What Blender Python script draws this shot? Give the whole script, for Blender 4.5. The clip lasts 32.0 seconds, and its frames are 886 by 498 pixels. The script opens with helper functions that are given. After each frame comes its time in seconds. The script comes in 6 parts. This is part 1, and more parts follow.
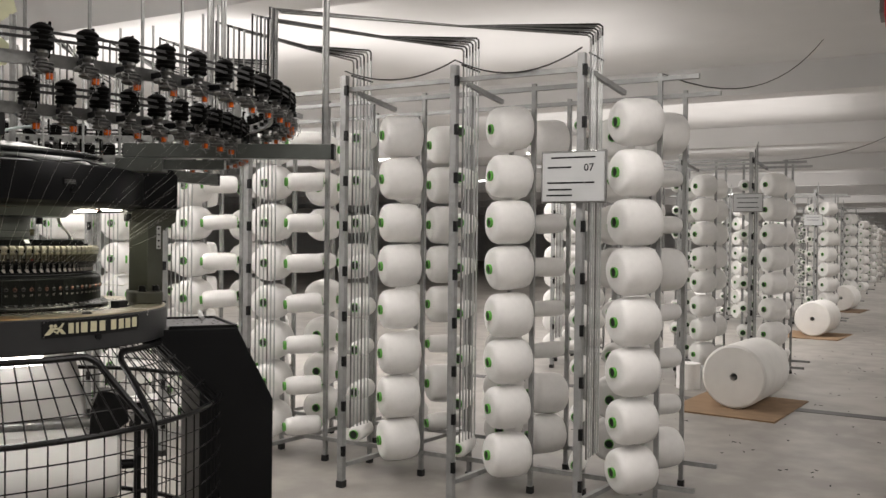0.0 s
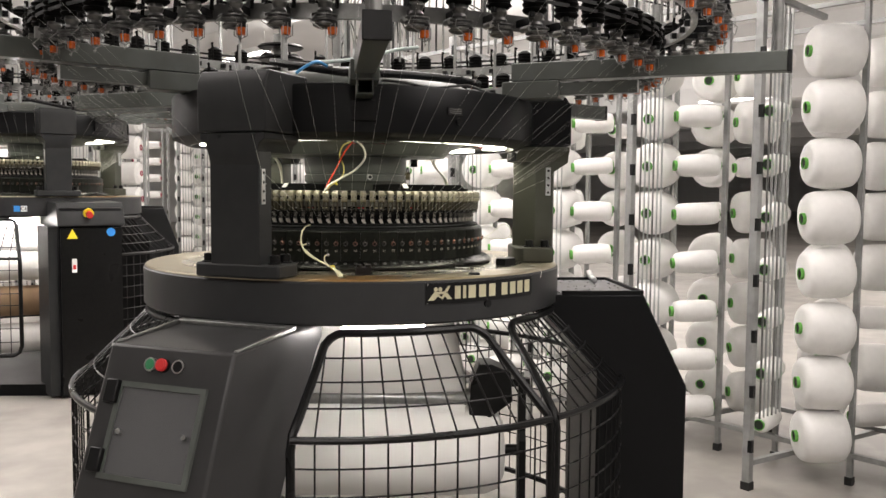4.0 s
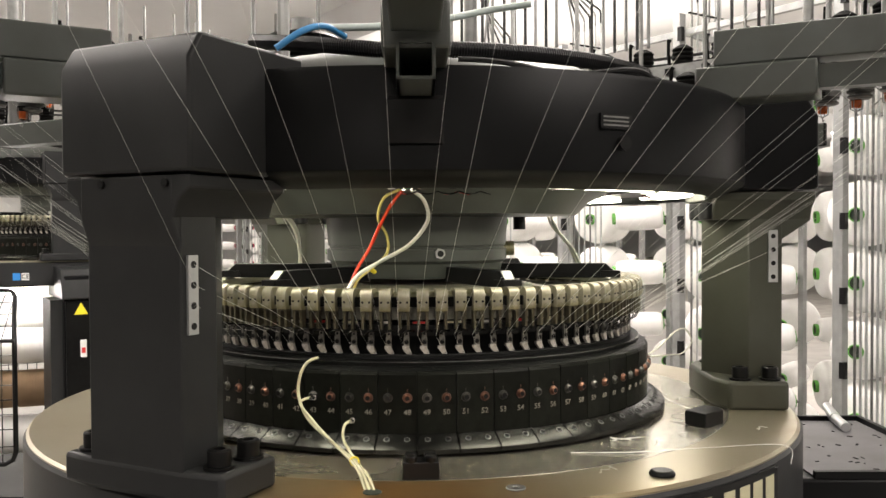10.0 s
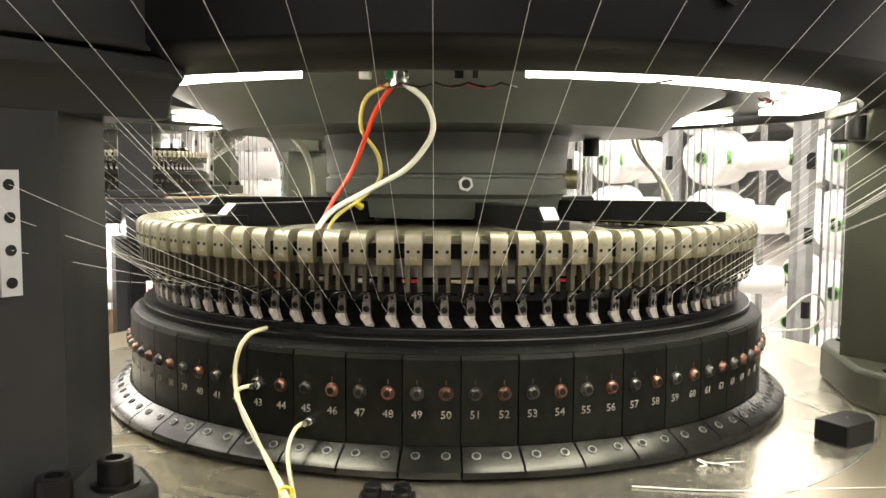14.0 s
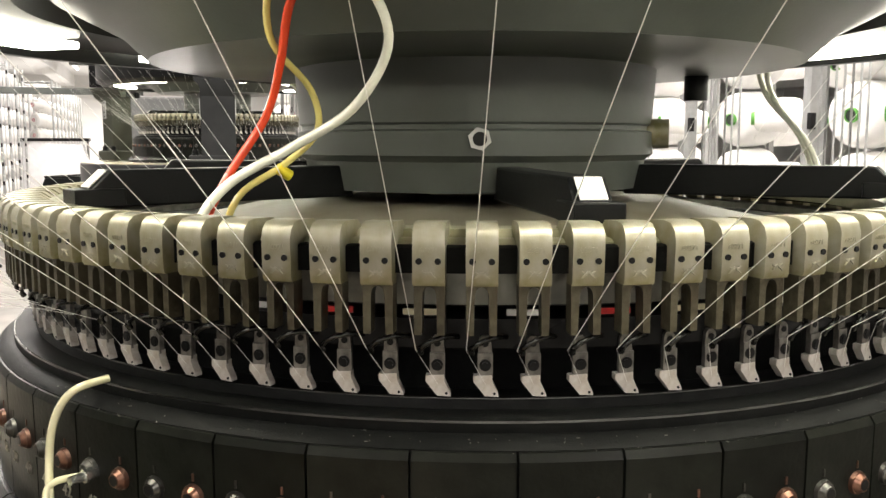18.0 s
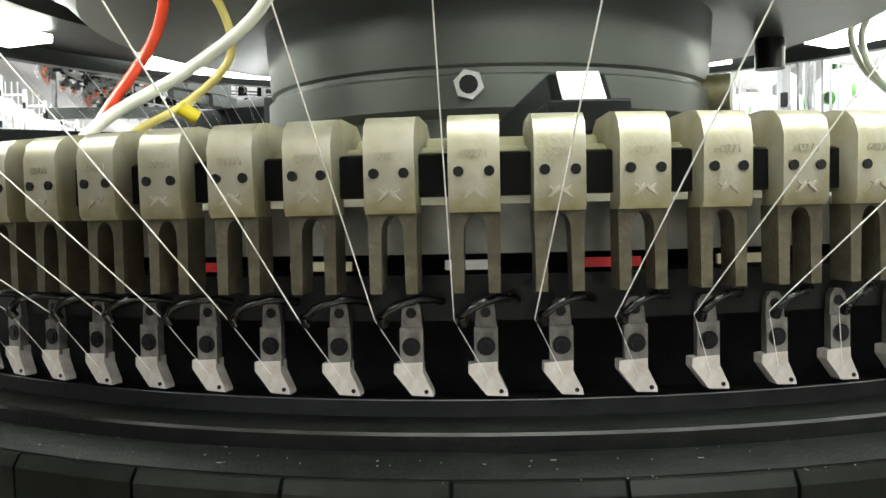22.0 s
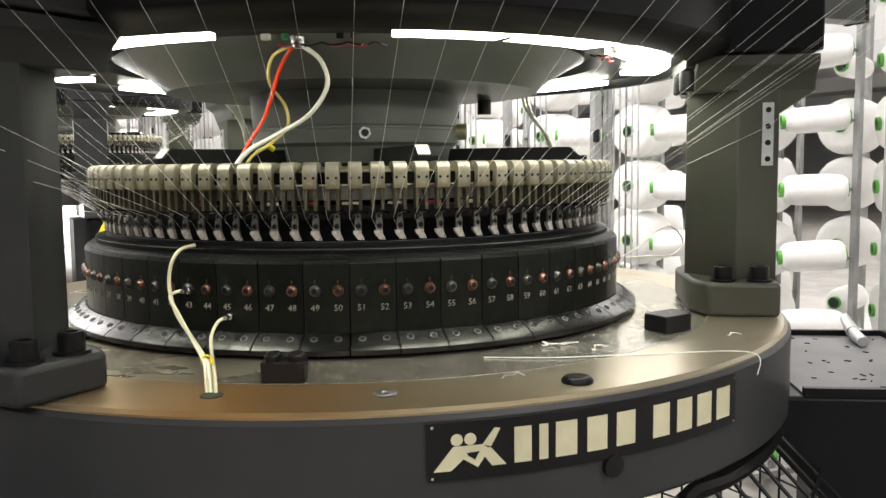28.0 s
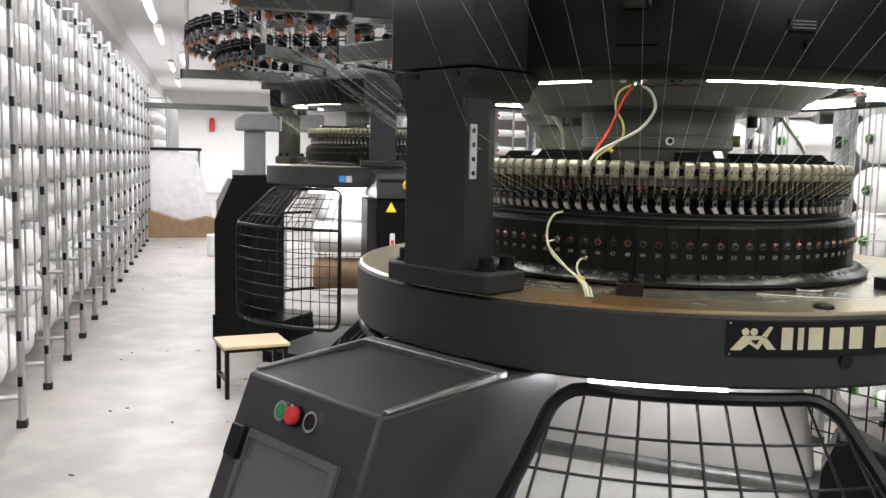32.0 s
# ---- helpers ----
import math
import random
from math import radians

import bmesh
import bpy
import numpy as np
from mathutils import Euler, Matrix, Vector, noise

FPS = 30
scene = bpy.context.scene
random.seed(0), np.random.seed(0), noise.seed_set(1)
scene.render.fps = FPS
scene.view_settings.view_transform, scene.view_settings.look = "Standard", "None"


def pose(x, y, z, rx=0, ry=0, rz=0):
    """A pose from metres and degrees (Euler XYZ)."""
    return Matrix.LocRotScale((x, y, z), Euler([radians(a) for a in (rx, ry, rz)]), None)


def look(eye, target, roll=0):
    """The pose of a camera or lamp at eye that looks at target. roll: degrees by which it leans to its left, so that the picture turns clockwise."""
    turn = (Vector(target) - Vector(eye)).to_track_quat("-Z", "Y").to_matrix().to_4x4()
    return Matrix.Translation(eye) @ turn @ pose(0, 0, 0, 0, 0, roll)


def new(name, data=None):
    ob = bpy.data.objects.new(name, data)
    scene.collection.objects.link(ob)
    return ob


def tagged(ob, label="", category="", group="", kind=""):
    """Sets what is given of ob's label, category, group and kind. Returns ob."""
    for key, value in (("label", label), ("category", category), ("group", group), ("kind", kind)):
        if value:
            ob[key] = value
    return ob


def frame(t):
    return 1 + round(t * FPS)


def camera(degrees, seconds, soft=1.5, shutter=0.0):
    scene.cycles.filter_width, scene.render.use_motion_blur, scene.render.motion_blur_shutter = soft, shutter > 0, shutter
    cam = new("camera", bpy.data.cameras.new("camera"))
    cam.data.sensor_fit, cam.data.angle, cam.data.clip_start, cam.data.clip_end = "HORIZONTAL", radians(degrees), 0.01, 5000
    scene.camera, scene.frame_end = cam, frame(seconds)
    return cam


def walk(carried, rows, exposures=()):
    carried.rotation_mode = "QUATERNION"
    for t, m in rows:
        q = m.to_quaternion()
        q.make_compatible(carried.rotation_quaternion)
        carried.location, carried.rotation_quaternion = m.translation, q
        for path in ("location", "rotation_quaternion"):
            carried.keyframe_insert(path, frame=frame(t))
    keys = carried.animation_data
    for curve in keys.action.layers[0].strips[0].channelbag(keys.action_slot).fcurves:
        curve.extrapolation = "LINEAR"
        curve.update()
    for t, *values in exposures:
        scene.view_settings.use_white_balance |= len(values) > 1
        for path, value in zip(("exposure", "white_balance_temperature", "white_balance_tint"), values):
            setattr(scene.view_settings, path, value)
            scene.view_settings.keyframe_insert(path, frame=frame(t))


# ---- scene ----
cam = camera(54.0, 32.0)
PATH = [
    (0, (-2.059, -3.695, 1.484), (-0.38, -2.609, 1.467), 0.6),
    (0.5, (-2.033, -3.7, 1.488), (-0.275, -2.747, 1.479), 0.1),
    (1, (-2.021, -3.699, 1.49), (-0.226, -2.816, 1.478), -0.4),
    (1.5, (-2.018, -3.686, 1.482), (-0.27, -2.714, 1.456), -0.7),
    (2, (-1.929, -3.596, 1.453), (-0.399, -2.308, 1.42), -0.7),
    (2.4, (-1.849, -3.498, 1.471), (-0.482, -2.039, 1.414), -0.1),
    (2.5, (-1.827, -3.466, 1.466), (-0.492, -1.979, 1.409), 0.1),
    (3, (-1.738, -3.304, 1.448), (-0.49, -1.744, 1.352), 0.4),
    (3.4, (-1.69, -3.11, 1.455), (-0.475, -1.526, 1.335), -0.1),
    (3.5, (-1.694, -3.072, 1.456), (-0.492, -1.479, 1.326), 0.2),
    (5.5, (-1.324, -2.258, 1.462), (-0.204, -0.608, 1.319), 0.1),
    (6, (-1.231, -2.163, 1.479), (-0.139, -0.493, 1.344), 0.3),
    (6.5, (-1.161, -2.151, 1.534), (-0.165, -0.418, 1.47), 0.3),
    (7, (-1.174, -2.14, 1.613), (-0.218, -0.383, 1.614), 0.2),
    (7.5, (-1.168, -2.148, 1.637), (-0.213, -0.392, 1.701), -0.1),
    (8, (-1.133, -2.165, 1.64), (-0.161, -0.42, 1.738), -0.0),
    (8.5, (-1.096, -2.147, 1.606), (-0.125, -0.4, 1.692), 0.1),
    (9, (-1.053, -1.975, 1.545), (-0.08, -0.228, 1.569), -0.3),
    (9.5, (-0.983, -1.772, 1.543), (0.014, -0.038, 1.515), -0.8),
    (10, (-0.87, -1.638, 1.544), (0.12, 0.099, 1.501), -0.3),
    (10.5, (-0.763, -1.541, 1.543), (0.169, 0.228, 1.483), 0.1),
    (11, (-0.724, -1.433, 1.538), (0.197, 0.34, 1.446), -0.2),
    (11.5, (-0.706, -1.307, 1.529), (0.22, 0.462, 1.423), -0.0),
    (12, (-0.685, -1.244, 1.527), (0.259, 0.514, 1.402), 0.5),
    (12.5, (-0.658, -1.237, 1.529), (0.26, 0.534, 1.396), 0.6),
    (13, (-0.623, -1.25, 1.53), (0.249, 0.544, 1.389), 0.4),
    (13.5, (-0.574, -1.279, 1.521), (0.238, 0.542, 1.367), 0.4),
    (14, (-0.534, -1.283, 1.51), (0.225, 0.56, 1.342), 0.3),
    (14.5, (-0.491, -1.193, 1.503), (0.264, 0.652, 1.335), -0.7),
    (16.5, (-0.307, -1.056, 1.556), (0.221, 0.863, 1.36), 0.3),
    (17, (-0.278, -1.038, 1.536), (0.17, 0.899, 1.322), 0.3),
    (17.5, (-0.276, -0.98, 1.521), (0.173, 0.956, 1.294), 0.4),
    (18, (-0.268, -0.92, 1.497), (0.219, 1.004, 1.251), 0.0),
    (18.5, (-0.226, -0.875, 1.472), (0.216, 1.062, 1.24), -0.4),
    (19, (-0.194, -0.829, 1.444), (0.178, 1.127, 1.247), -0.8),
    (19.5, (-0.177, -0.79, 1.421), (0.14, 1.178, 1.258), -0.6),
    (20, (-0.173, -0.768, 1.412), (0.116, 1.208, 1.296), -0.6),
    (20.5, (-0.165, -0.761, 1.411), (0.116, 1.217, 1.32), -0.8),
    (21, (-0.157, -0.762, 1.412), (0.099, 1.219, 1.325), -0.8),
    (21.5, (-0.155, -0.762, 1.413), (0.118, 1.217, 1.322), -1.1),
    (22, (-0.152, -0.764, 1.415), (0.131, 1.214, 1.328), -1.3),
    (22.5, (-0.148, -0.77, 1.42), (0.142, 1.208, 1.343), -1.3),
    (23, (-0.145, -0.788, 1.43), (0.15, 1.189, 1.367), -1.3),
    (23.5, (-0.153, -0.825, 1.444), (0.122, 1.155, 1.375), -1.3),
    (24, (-0.176, -0.887, 1.457), (0.115, 1.089, 1.355), -1.4),
    (24.5, (-0.226, -0.965, 1.47), (0.252, 0.973, 1.344), -1.2),
    (25, (-0.251, -1.043, 1.46), (0.451, 0.823, 1.308), -1.2),
    (25.5, (-0.241, -1.103, 1.474), (0.606, 0.702, 1.314), -1.2),
    (27.5, (-0.447, -1.447, 1.455), (0.327, 0.388, 1.272), -0.8),
    (28, (-0.537, -1.553, 1.445), (0.293, 0.256, 1.252), -0.7),
    (28.5, (-0.568, -1.593, 1.43), (0.299, 0.196, 1.211), -0.5),
    (29, (-0.586, -1.594, 1.44), (0.285, 0.192, 1.215), -0.9),
    (29.5, (-0.592, -1.641, 1.447), (0.254, 0.159, 1.23), -0.9),
    (30, (-0.607, -1.766, 1.439), (0.207, 0.046, 1.216), -0.8),
    (30.5, (-0.69, -1.926, 1.446), (-0.013, -0.057, 1.224), -0.3),
    (31, (-0.775, -2.006, 1.446), (-0.238, -0.092, 1.225), 0.6),
    (31.5, (-0.873, -2.061, 1.446), (-0.425, -0.125, 1.227), 1.0),
    (32, (-0.957, -2.12, 1.446), (-0.585, -0.166, 1.24), 1.2),
]
# seconds, stops, kelvin, tint
EXPOSURE = [(0, -0.45, 6600, 14), (2.0, -0.4, 6600, 14), (3.5, -0.05, 6650, 15), (6.0, 0.05, 6700, 16), (8.5, 0.15, 6750, 16), (10.0, 0.1, 6850, 14), (11.0, 0.5, 6850, 13), (12.0, 0.6, 6850, 12), (14.5, 0.7, 6900, 13), (17.0, 0.4, 6850, 13),
            (19.0, 0.45, 6400, 10), (20.0, 0.95, 6100, 6), (23.0, 0.65, 6050, 6), (25.0, 0.5, 6450, 12), (28.0, 0.27, 6400, 12), (30.0, 0.25, 6250, 13), (32.0, 0.0, 6150, 14)]
walk(cam, [(t, look(eye, target, roll)) for t, eye, target, roll in PATH], EXPOSURE)
# ---------------------------------------------------------------- light
HALL = radians(4.5)                       # the hall's long walls lean this far from the world axes
world = bpy.data.worlds.new("hall_air")
scene.world = world
world.use_nodes = True
world.node_tree.nodes["Background"].inputs[0].default_value = (0.80, 0.90, 1.0, 1)
world.node_tree.nodes["Background"].inputs[1].default_value = 0.25


def hall(x, y, z=0.0):
    """A place given along the hall's own axes."""
    return Vector((x * math.cos(HALL) - y * math.sin(HALL), x * math.sin(HALL) + y * math.cos(HALL), z))


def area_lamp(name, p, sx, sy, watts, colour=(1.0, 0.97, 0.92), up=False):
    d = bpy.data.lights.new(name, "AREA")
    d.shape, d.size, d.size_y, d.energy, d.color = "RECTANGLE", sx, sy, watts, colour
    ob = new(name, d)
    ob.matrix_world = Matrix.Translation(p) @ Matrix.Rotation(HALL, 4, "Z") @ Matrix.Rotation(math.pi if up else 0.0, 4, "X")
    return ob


# ---------------------------------------------------------------- materials
def mat(name, base, rough=0.5, metal=0.0, var=0.12, scale=30.0, bump=0.0, bscale=200.0, spec=0.5, tint=None, stain=0.0,
        emit=None, per_object=0.0, sheen=0.0):
    """Principled paint, metal or yarn with two scales of mottling, and fine relief."""
    m = bpy.data.materials.new(name)
    m.use_nodes = True
    nt = m.node_tree
    b = nt.nodes["Principled BSDF"]
    b.inputs["Roughness"].default_value = rough
    b.inputs["Metallic"].default_value = metal
    b.inputs["Specular IOR Level"].default_value = spec
    co = nt.nodes.new("ShaderNodeTexCoord")
    n1 = nt.nodes.new("ShaderNodeTexNoise")
    n1.inputs["Scale"].default_value = scale
    n1.inputs["Detail"].default_value = 6
    n2 = nt.nodes.new("ShaderNodeTexNoise")
    n2.inputs["Scale"].default_value = scale * 0.13
    n2.inputs["Detail"].default_value = 3
    for n in (n1, n2):
        nt.links.new(co.outputs["Object"], n.inputs["Vector"])
    mix = nt.nodes.new("ShaderNodeMix")
    mix.data_type = "RGBA"
    t = tint or tuple(c * (1 - 2 * var) for c in base)
    mix.inputs[6].default_value = (*base, 1)
    mix.inputs[7].default_value = (*t, 1)
    ma = nt.nodes.new("ShaderNodeMath")
    ma.operation = "MULTIPLY"
    nt.links.new(n1.outputs["Fac"], ma.inputs[0])
    nt.links.new(n2.outputs["Fac"], ma.inputs[1])
    ra = nt.nodes.new("ShaderNodeMapRange")
    ra.inputs["From Min"].default_value = 0.15
    ra.inputs["From Max"].default_value = 0.38 - 0.1 * stain
    nt.links.new(ma.outputs[0], ra.inputs["Value"])
    nt.links.new(ra.outputs[0], mix.inputs[0])
    out = mix.outputs[2]
    if per_object:
        oi = nt.nodes.new("ShaderNodeObjectInfo")
        hs = nt.nodes.new("ShaderNodeHueSaturation")
        mr = nt.nodes.new("ShaderNodeMapRange")
        mr.inputs["To Min"].default_value = 1 - per_object
        mr.inputs["To Max"].default_value = 1 + per_object
        nt.links.new(oi.outputs["Random"], mr.inputs["Value"])
        nt.links.new(mr.outputs[0], hs.inputs["Value"])
        nt.links.new(out, hs.inputs["Color"])
        out = hs.outputs[0]
    nt.links.new(out, b.inputs["Base Color"])
    rr = nt.nodes.new("ShaderNodeMapRange")
    rr.inputs["To Min"].default_value = max(0.02, rough - 0.08)
    rr.inputs["To Max"].default_value = min(1, rough + 0.12)
    nt.links.new(n2.outputs["Fac"], rr.inputs["Value"])
    nt.links.new(rr.outputs[0], b.inputs["Roughness"])
    if bump:
        nb = nt.nodes.new("ShaderNodeTexNoise")
        nb.inputs["Scale"].default_value = bscale
        nb.inputs["Detail"].default_value = 4
        nt.links.new(co.outputs["Object"], nb.inputs["Vector"])
        bu = nt.nodes.new("ShaderNodeBump")
        bu.inputs["Strength"].default_value = bump
        bu.inputs["Distance"].default_value = 0.002
        nt.links.new(nb.outputs["Fac"], bu.inputs["Height"])
        nt.links.new(bu.outputs[0], b.inputs["Normal"])
    if sheen:
        b.inputs["Sheen Weight"].default_value = sheen
    if emit:
        b.inputs["Emission Color"].default_value = (*emit[0], 1)
        b.inputs["Emission Strength"].default_value = emit[1]
    return m


def glass_mat(name, tint, rough=0.05, alpha=0.35):
    m = bpy.data.materials.new(name)
    m.use_nodes = True
    b = m.node_tree.nodes["Principled BSDF"]
    b.inputs["Base Color"].default_value = (*tint, 1)
    b.inputs["Roughness"].default_value = rough
    b.inputs["Alpha"].default_value = alpha
    return m


M_GREY = mat("grey_powder_coat", (0.027, 0.028, 0.0285), 0.42, spec=0.18, var=0.1, scale=14, bump=0.10, bscale=420)
M_LEG = mat("dark_grey_powder_coat", (0.0062, 0.0065, 0.0070), 0.36, spec=0.13, var=0.12, scale=10, bump=0.10, bscale=420)
M_OLIVE = mat("oily_grey_paint", (0.056, 0.060, 0.048), 0.42, spec=0.3, var=0.16, scale=8, bump=0.06, bscale=300, tint=(0.042, 0.042, 0.030))


def bed_mat(name, base, warm, rust, gloss, spot=0.0):
    """Ground steel under a film of oil: fine turning marks, broad warm stains, a few rusty patches."""
    m = bpy.data.materials.new(name)
    m.use_nodes = True
    nt = m.node_tree
    b = nt.nodes["Principled BSDF"]
    b.inputs["Metallic"].default_value = 0.82

    def node(kind, **k):
        n = nt.nodes.new(kind)
        for a, v in k.items():
            n.inputs[a].default_value = v
        return n
    co = node("ShaderNodeTexCoord")
    broad, patch = node("ShaderNodeTexNoise", Scale=1.6, Detail=2.0), node("ShaderNodeTexNoise", Scale=4.5, Detail=5.0, Distortion=0.6)
    for n in (broad, patch):
        nt.links.new(co.outputs["Object"], n.inputs["Vector"])

    def mixed(a, fac, lo, hi, colour):
        r = node("ShaderNodeMapRange")
        r.inputs["From Min"].default_value, r.inputs["From Max"].default_value = lo, hi
        nt.links.new(fac, r.inputs["Value"])
        x = nt.nodes.new("ShaderNodeMix")
        x.data_type = "RGBA"
        x.inputs[7].default_value = (*colour, 1)
        if isinstance(a, tuple):
            x.inputs[6].default_value = (*a, 1)
        else:
            nt.links.new(a, x.inputs[6])
        nt.links.new(r.outputs[0], x.inputs[0])
        return x.outputs[2]
    c = mixed(base, broad.outputs["Fac"], 0.38, 0.66, warm)
    c = mixed(c, patch.outputs["Fac"], 0.58, 0.80, rust)
    if spot:
        # dried oil round the hole of the tubes
        far = nt.nodes.new("ShaderNodeVectorMath")
        far.operation = "DISTANCE"
        far.inputs[1].default_value = (-0.36, -0.60, 1.19)
        nt.links.new(co.outputs["Object"], far.inputs[0])
        sum_ = nt.nodes.new("ShaderNodeMath")
        sum_.operation = "MULTIPLY_ADD"
        sum_.inputs[1].default_value = 0.30
        nt.links.new(patch.outputs["Fac"], sum_.inputs[0])
        nt.links.new(far.outputs["Value"], sum_.inputs[2])
        c = mixed(c, sum_.outputs[0], 0.40, 0.17, (0.42, 0.235, 0.085))
    nt.links.new(c, b.inputs["Base Color"])
    r = node("ShaderNodeMapRange")
    r.inputs["To Min"].default_value, r.inputs["To Max"].default_value = gloss, gloss + 0.13
    nt.links.new(patch.outputs["Fac"], r.inputs["Value"])
    nt.links.new(r.outputs[0], b.inputs["Roughness"])
    return m


M_BED = bed_mat("oiled_steel_bed", (0.47, 0.43, 0.33), (0.38, 0.315, 0.20), (0.31, 0.19, 0.08), 0.25, 1.0)
M_BED_IN = bed_mat("ground_steel_plate", (0.52, 0.50, 0.43), (0.45, 0.41, 0.31), (0.36, 0.27, 0.15), 0.20)
M_BLACK = mat("black_oxide_steel", (0.007, 0.007, 0.007), 0.28, 0.0, spec=0.2, var=0.25, scale=40, bump=0.08, bscale=300)
M_CAM = mat("black_cam_segment", (0.011, 0.012, 0.0095), 0.32, 0.0, spec=0.10, var=0.3, scale=60, bump=0.12, bscale=260, per_object=0.25)
M_LINT = mat("linty_black_steel", (0.0045, 0.0048, 0.0048), 0.42, 0.0, scale=90, tint=(0.009, 0.0095, 0.009), bump=0.2, bscale=700, spec=0.07)
M_PLASTIC = mat("black_plastic", (0.006, 0.006, 0.0065), 0.40, var=0.2, scale=50, spec=0.25)
M_RUBBER = mat("black_rubber", (0.015, 0.015, 0.015), 0.7, var=0.2, scale=50)
M_CREAM = mat("cream_zinc_casting", (0.34, 0.32, 0.26), 0.42, 0.5, scale=70, tint=(0.20, 0.182, 0.085), bump=0.09, bscale=900, per_object=0.12)
M_CREAM_RING = mat("cream_ring", (0.27, 0.26, 0.18), 0.42, 0.3, scale=40, tint=(0.17, 0.16, 0.09), bump=0.1, bscale=300)
M_STEEL = mat("bright_steel", (0.62, 0.62, 0.61), 0.24, 0.95, var=0.1, scale=60, bump=0.04, bscale=300)
M_DULL = mat("dull_steel", (0.26, 0.262, 0.255), 0.38, 0.8, var=0.15, scale=40, bump=0.06, bscale=300)
M_CERAMIC = mat("pale_finger_tip", (0.62, 0.60, 0.56), 0.4, 0.3, scale=200, tint=(0.42, 0.37, 0.31), bump=0.1, bscale=600, per_object=0.1)
M_COPPER = mat("coppery_screw", (0.22, 0.11, 0.075), 0.32, 0.85, scale=200, tint=(0.10, 0.06, 0.05), per_object=0.25)
M_SCREW = mat("dark_screw", (0.11, 0.108, 0.10), 0.32, 0.85, scale=200, tint=(0.05, 0.048, 0.045), per_object=0.3)
M_DIGIT = mat("pale_engraving", (0.36, 0.34, 0.28), 0.6, var=0.3, scale=300)
M_HUB = mat("hub_grey_paint", (0.085, 0.094, 0.087), 0.32, spec=0.35, var=0.12, scale=9, bump=0.06, bscale=300, tint=(0.058, 0.062, 0.055))
M_ALU = mat("galvanised_tube", (0.56, 0.57, 0.57), 0.36, 0.8, var=0.12, scale=25, bump=0.05, bscale=200)
M_RACK = mat("grey_painted_tube", (0.34, 0.345, 0.34), 0.42, 0.35, var=0.15, scale=20, bump=0.05, bscale=250)
M_YARN = mat("white_yarn", (0.82, 0.81, 0.79), 0.75, var=0.03, scale=30, bump=0.25, bscale=900, per_object=0.05, sheen=0.2)
M_GREEN = mat("green_yarn_tube", (0.11, 0.38, 0.06), 0.5, var=0.1, scale=60)
# dark colour that stands for the shade inside hollow tubes and holes
M_HOLE_SHADE = mat("hole_shade", (0.02, 0.03, 0.02), 0.7)
M_PINK = mat("pink_yarn_tube", (0.55, 0.06, 0.12), 0.5, var=0.1, scale=60)
M_THREAD = mat("yarn_thread", (0.85, 0.84, 0.80), 0.6, var=0.02)
M_ORANGE = mat("orange_lens", (0.62, 0.115, 0.012), 0.25, var=0.25, scale=120)
M_RED = mat("red_plastic", (0.62, 0.03, 0.03), 0.35, var=0.08)
M_GREENBTN = mat("green_button", (0.03, 0.22, 0.09), 0.35, var=0.08)
M_YELLOW = mat("yellow_label", (0.85, 0.68, 0.03), 0.5, var=0.05)
M_BLUE = mat("blue_label", (0.03, 0.28, 0.75), 0.5, var=0.05)
M_WHITE = mat("white_label", (0.78, 0.78, 0.76), 0.5, var=0.04)
M_GOLD = mat("pale_gold_letters", (0.70, 0.66, 0.45), 0.35, 0.3, var=0.08)
M_HOSE_R = mat("red_tube", (0.70, 0.06, 0.02), 0.25, var=0.08)
M_HOSE_W = mat("milky_tube", (0.78, 0.78, 0.68), 0.25, var=0.05)
M_HOSE_Y = mat("yellow_oil_tube", (0.70, 0.60, 0.20), 0.2, var=0.1)
M_FABRIC = mat("white_knit_fabric", (0.80, 0.79, 0.76), 0.85, var=0.05, scale=6, bump=0.25, bscale=400, sheen=0.2)
M_LED = mat("led_strip_glow", (0.9, 0.9, 0.8), 0.5, emit=((0.98, 0.98, 0.81), 19.0))
M_TUBE_GLOW = mat("lamp_glow", (0.9, 0.9, 0.9), 0.5, emit=((1.0, 0.98, 0.94), 9.0))
M_FLOOR = mat("worn_concrete_floor", (0.36, 0.34, 0.31), 0.42, var=0.06, scale=3.5, bump=0.10, bscale=60, tint=(0.25, 0.235, 0.215), stain=0.6)
M_WALL = mat("white_wall_paint", (0.78, 0.78, 0.77), 0.7, var=0.03, scale=2, bump=0.05, bscale=60)
M_CEIL = mat("white_ceiling_paint", (0.78, 0.78, 0.78), 0.8, var=0.03, scale=1.5)
# stained brass, its colour darkened further for the shade under the feeder face
M_PRONG = mat("stained_shaded_brass_prong", (0.095, 0.088, 0.058), 0.42, 0.5, scale=160, tint=(0.055, 0.046, 0.028), bump=0.2, bscale=600, per_object=0.2)
M_PALE = mat("pale_inner_plate", (0.25, 0.25, 0.215), 0.32, 0.5, var=0.3, scale=60)
M_HOSE_B = mat("black_corrugated_hose", (0.008, 0.008, 0.009), 0.45, var=0.2)
M_GREY_BOX = mat("grey_cabinet_paint", (0.20, 0.205, 0.205), 0.45, var=0.08, scale=8)
M_BOARD = mat("whiteboard_face", (0.45, 0.46, 0.46), 0.4, var=0.05, scale=6)
M_CARD = mat("brown_cardboard", (0.27, 0.175, 0.10), 0.85, var=0.12, scale=8, bump=0.1, bscale=120, per_object=0.15)
M_WOOD = mat("pale_stool_wood", (0.62, 0.45, 0.28), 0.5, var=0.1, scale=12)
M_SCREEN = glass_mat("smoky_window", (0.12, 0.122, 0.125), 0.10, 0.72)
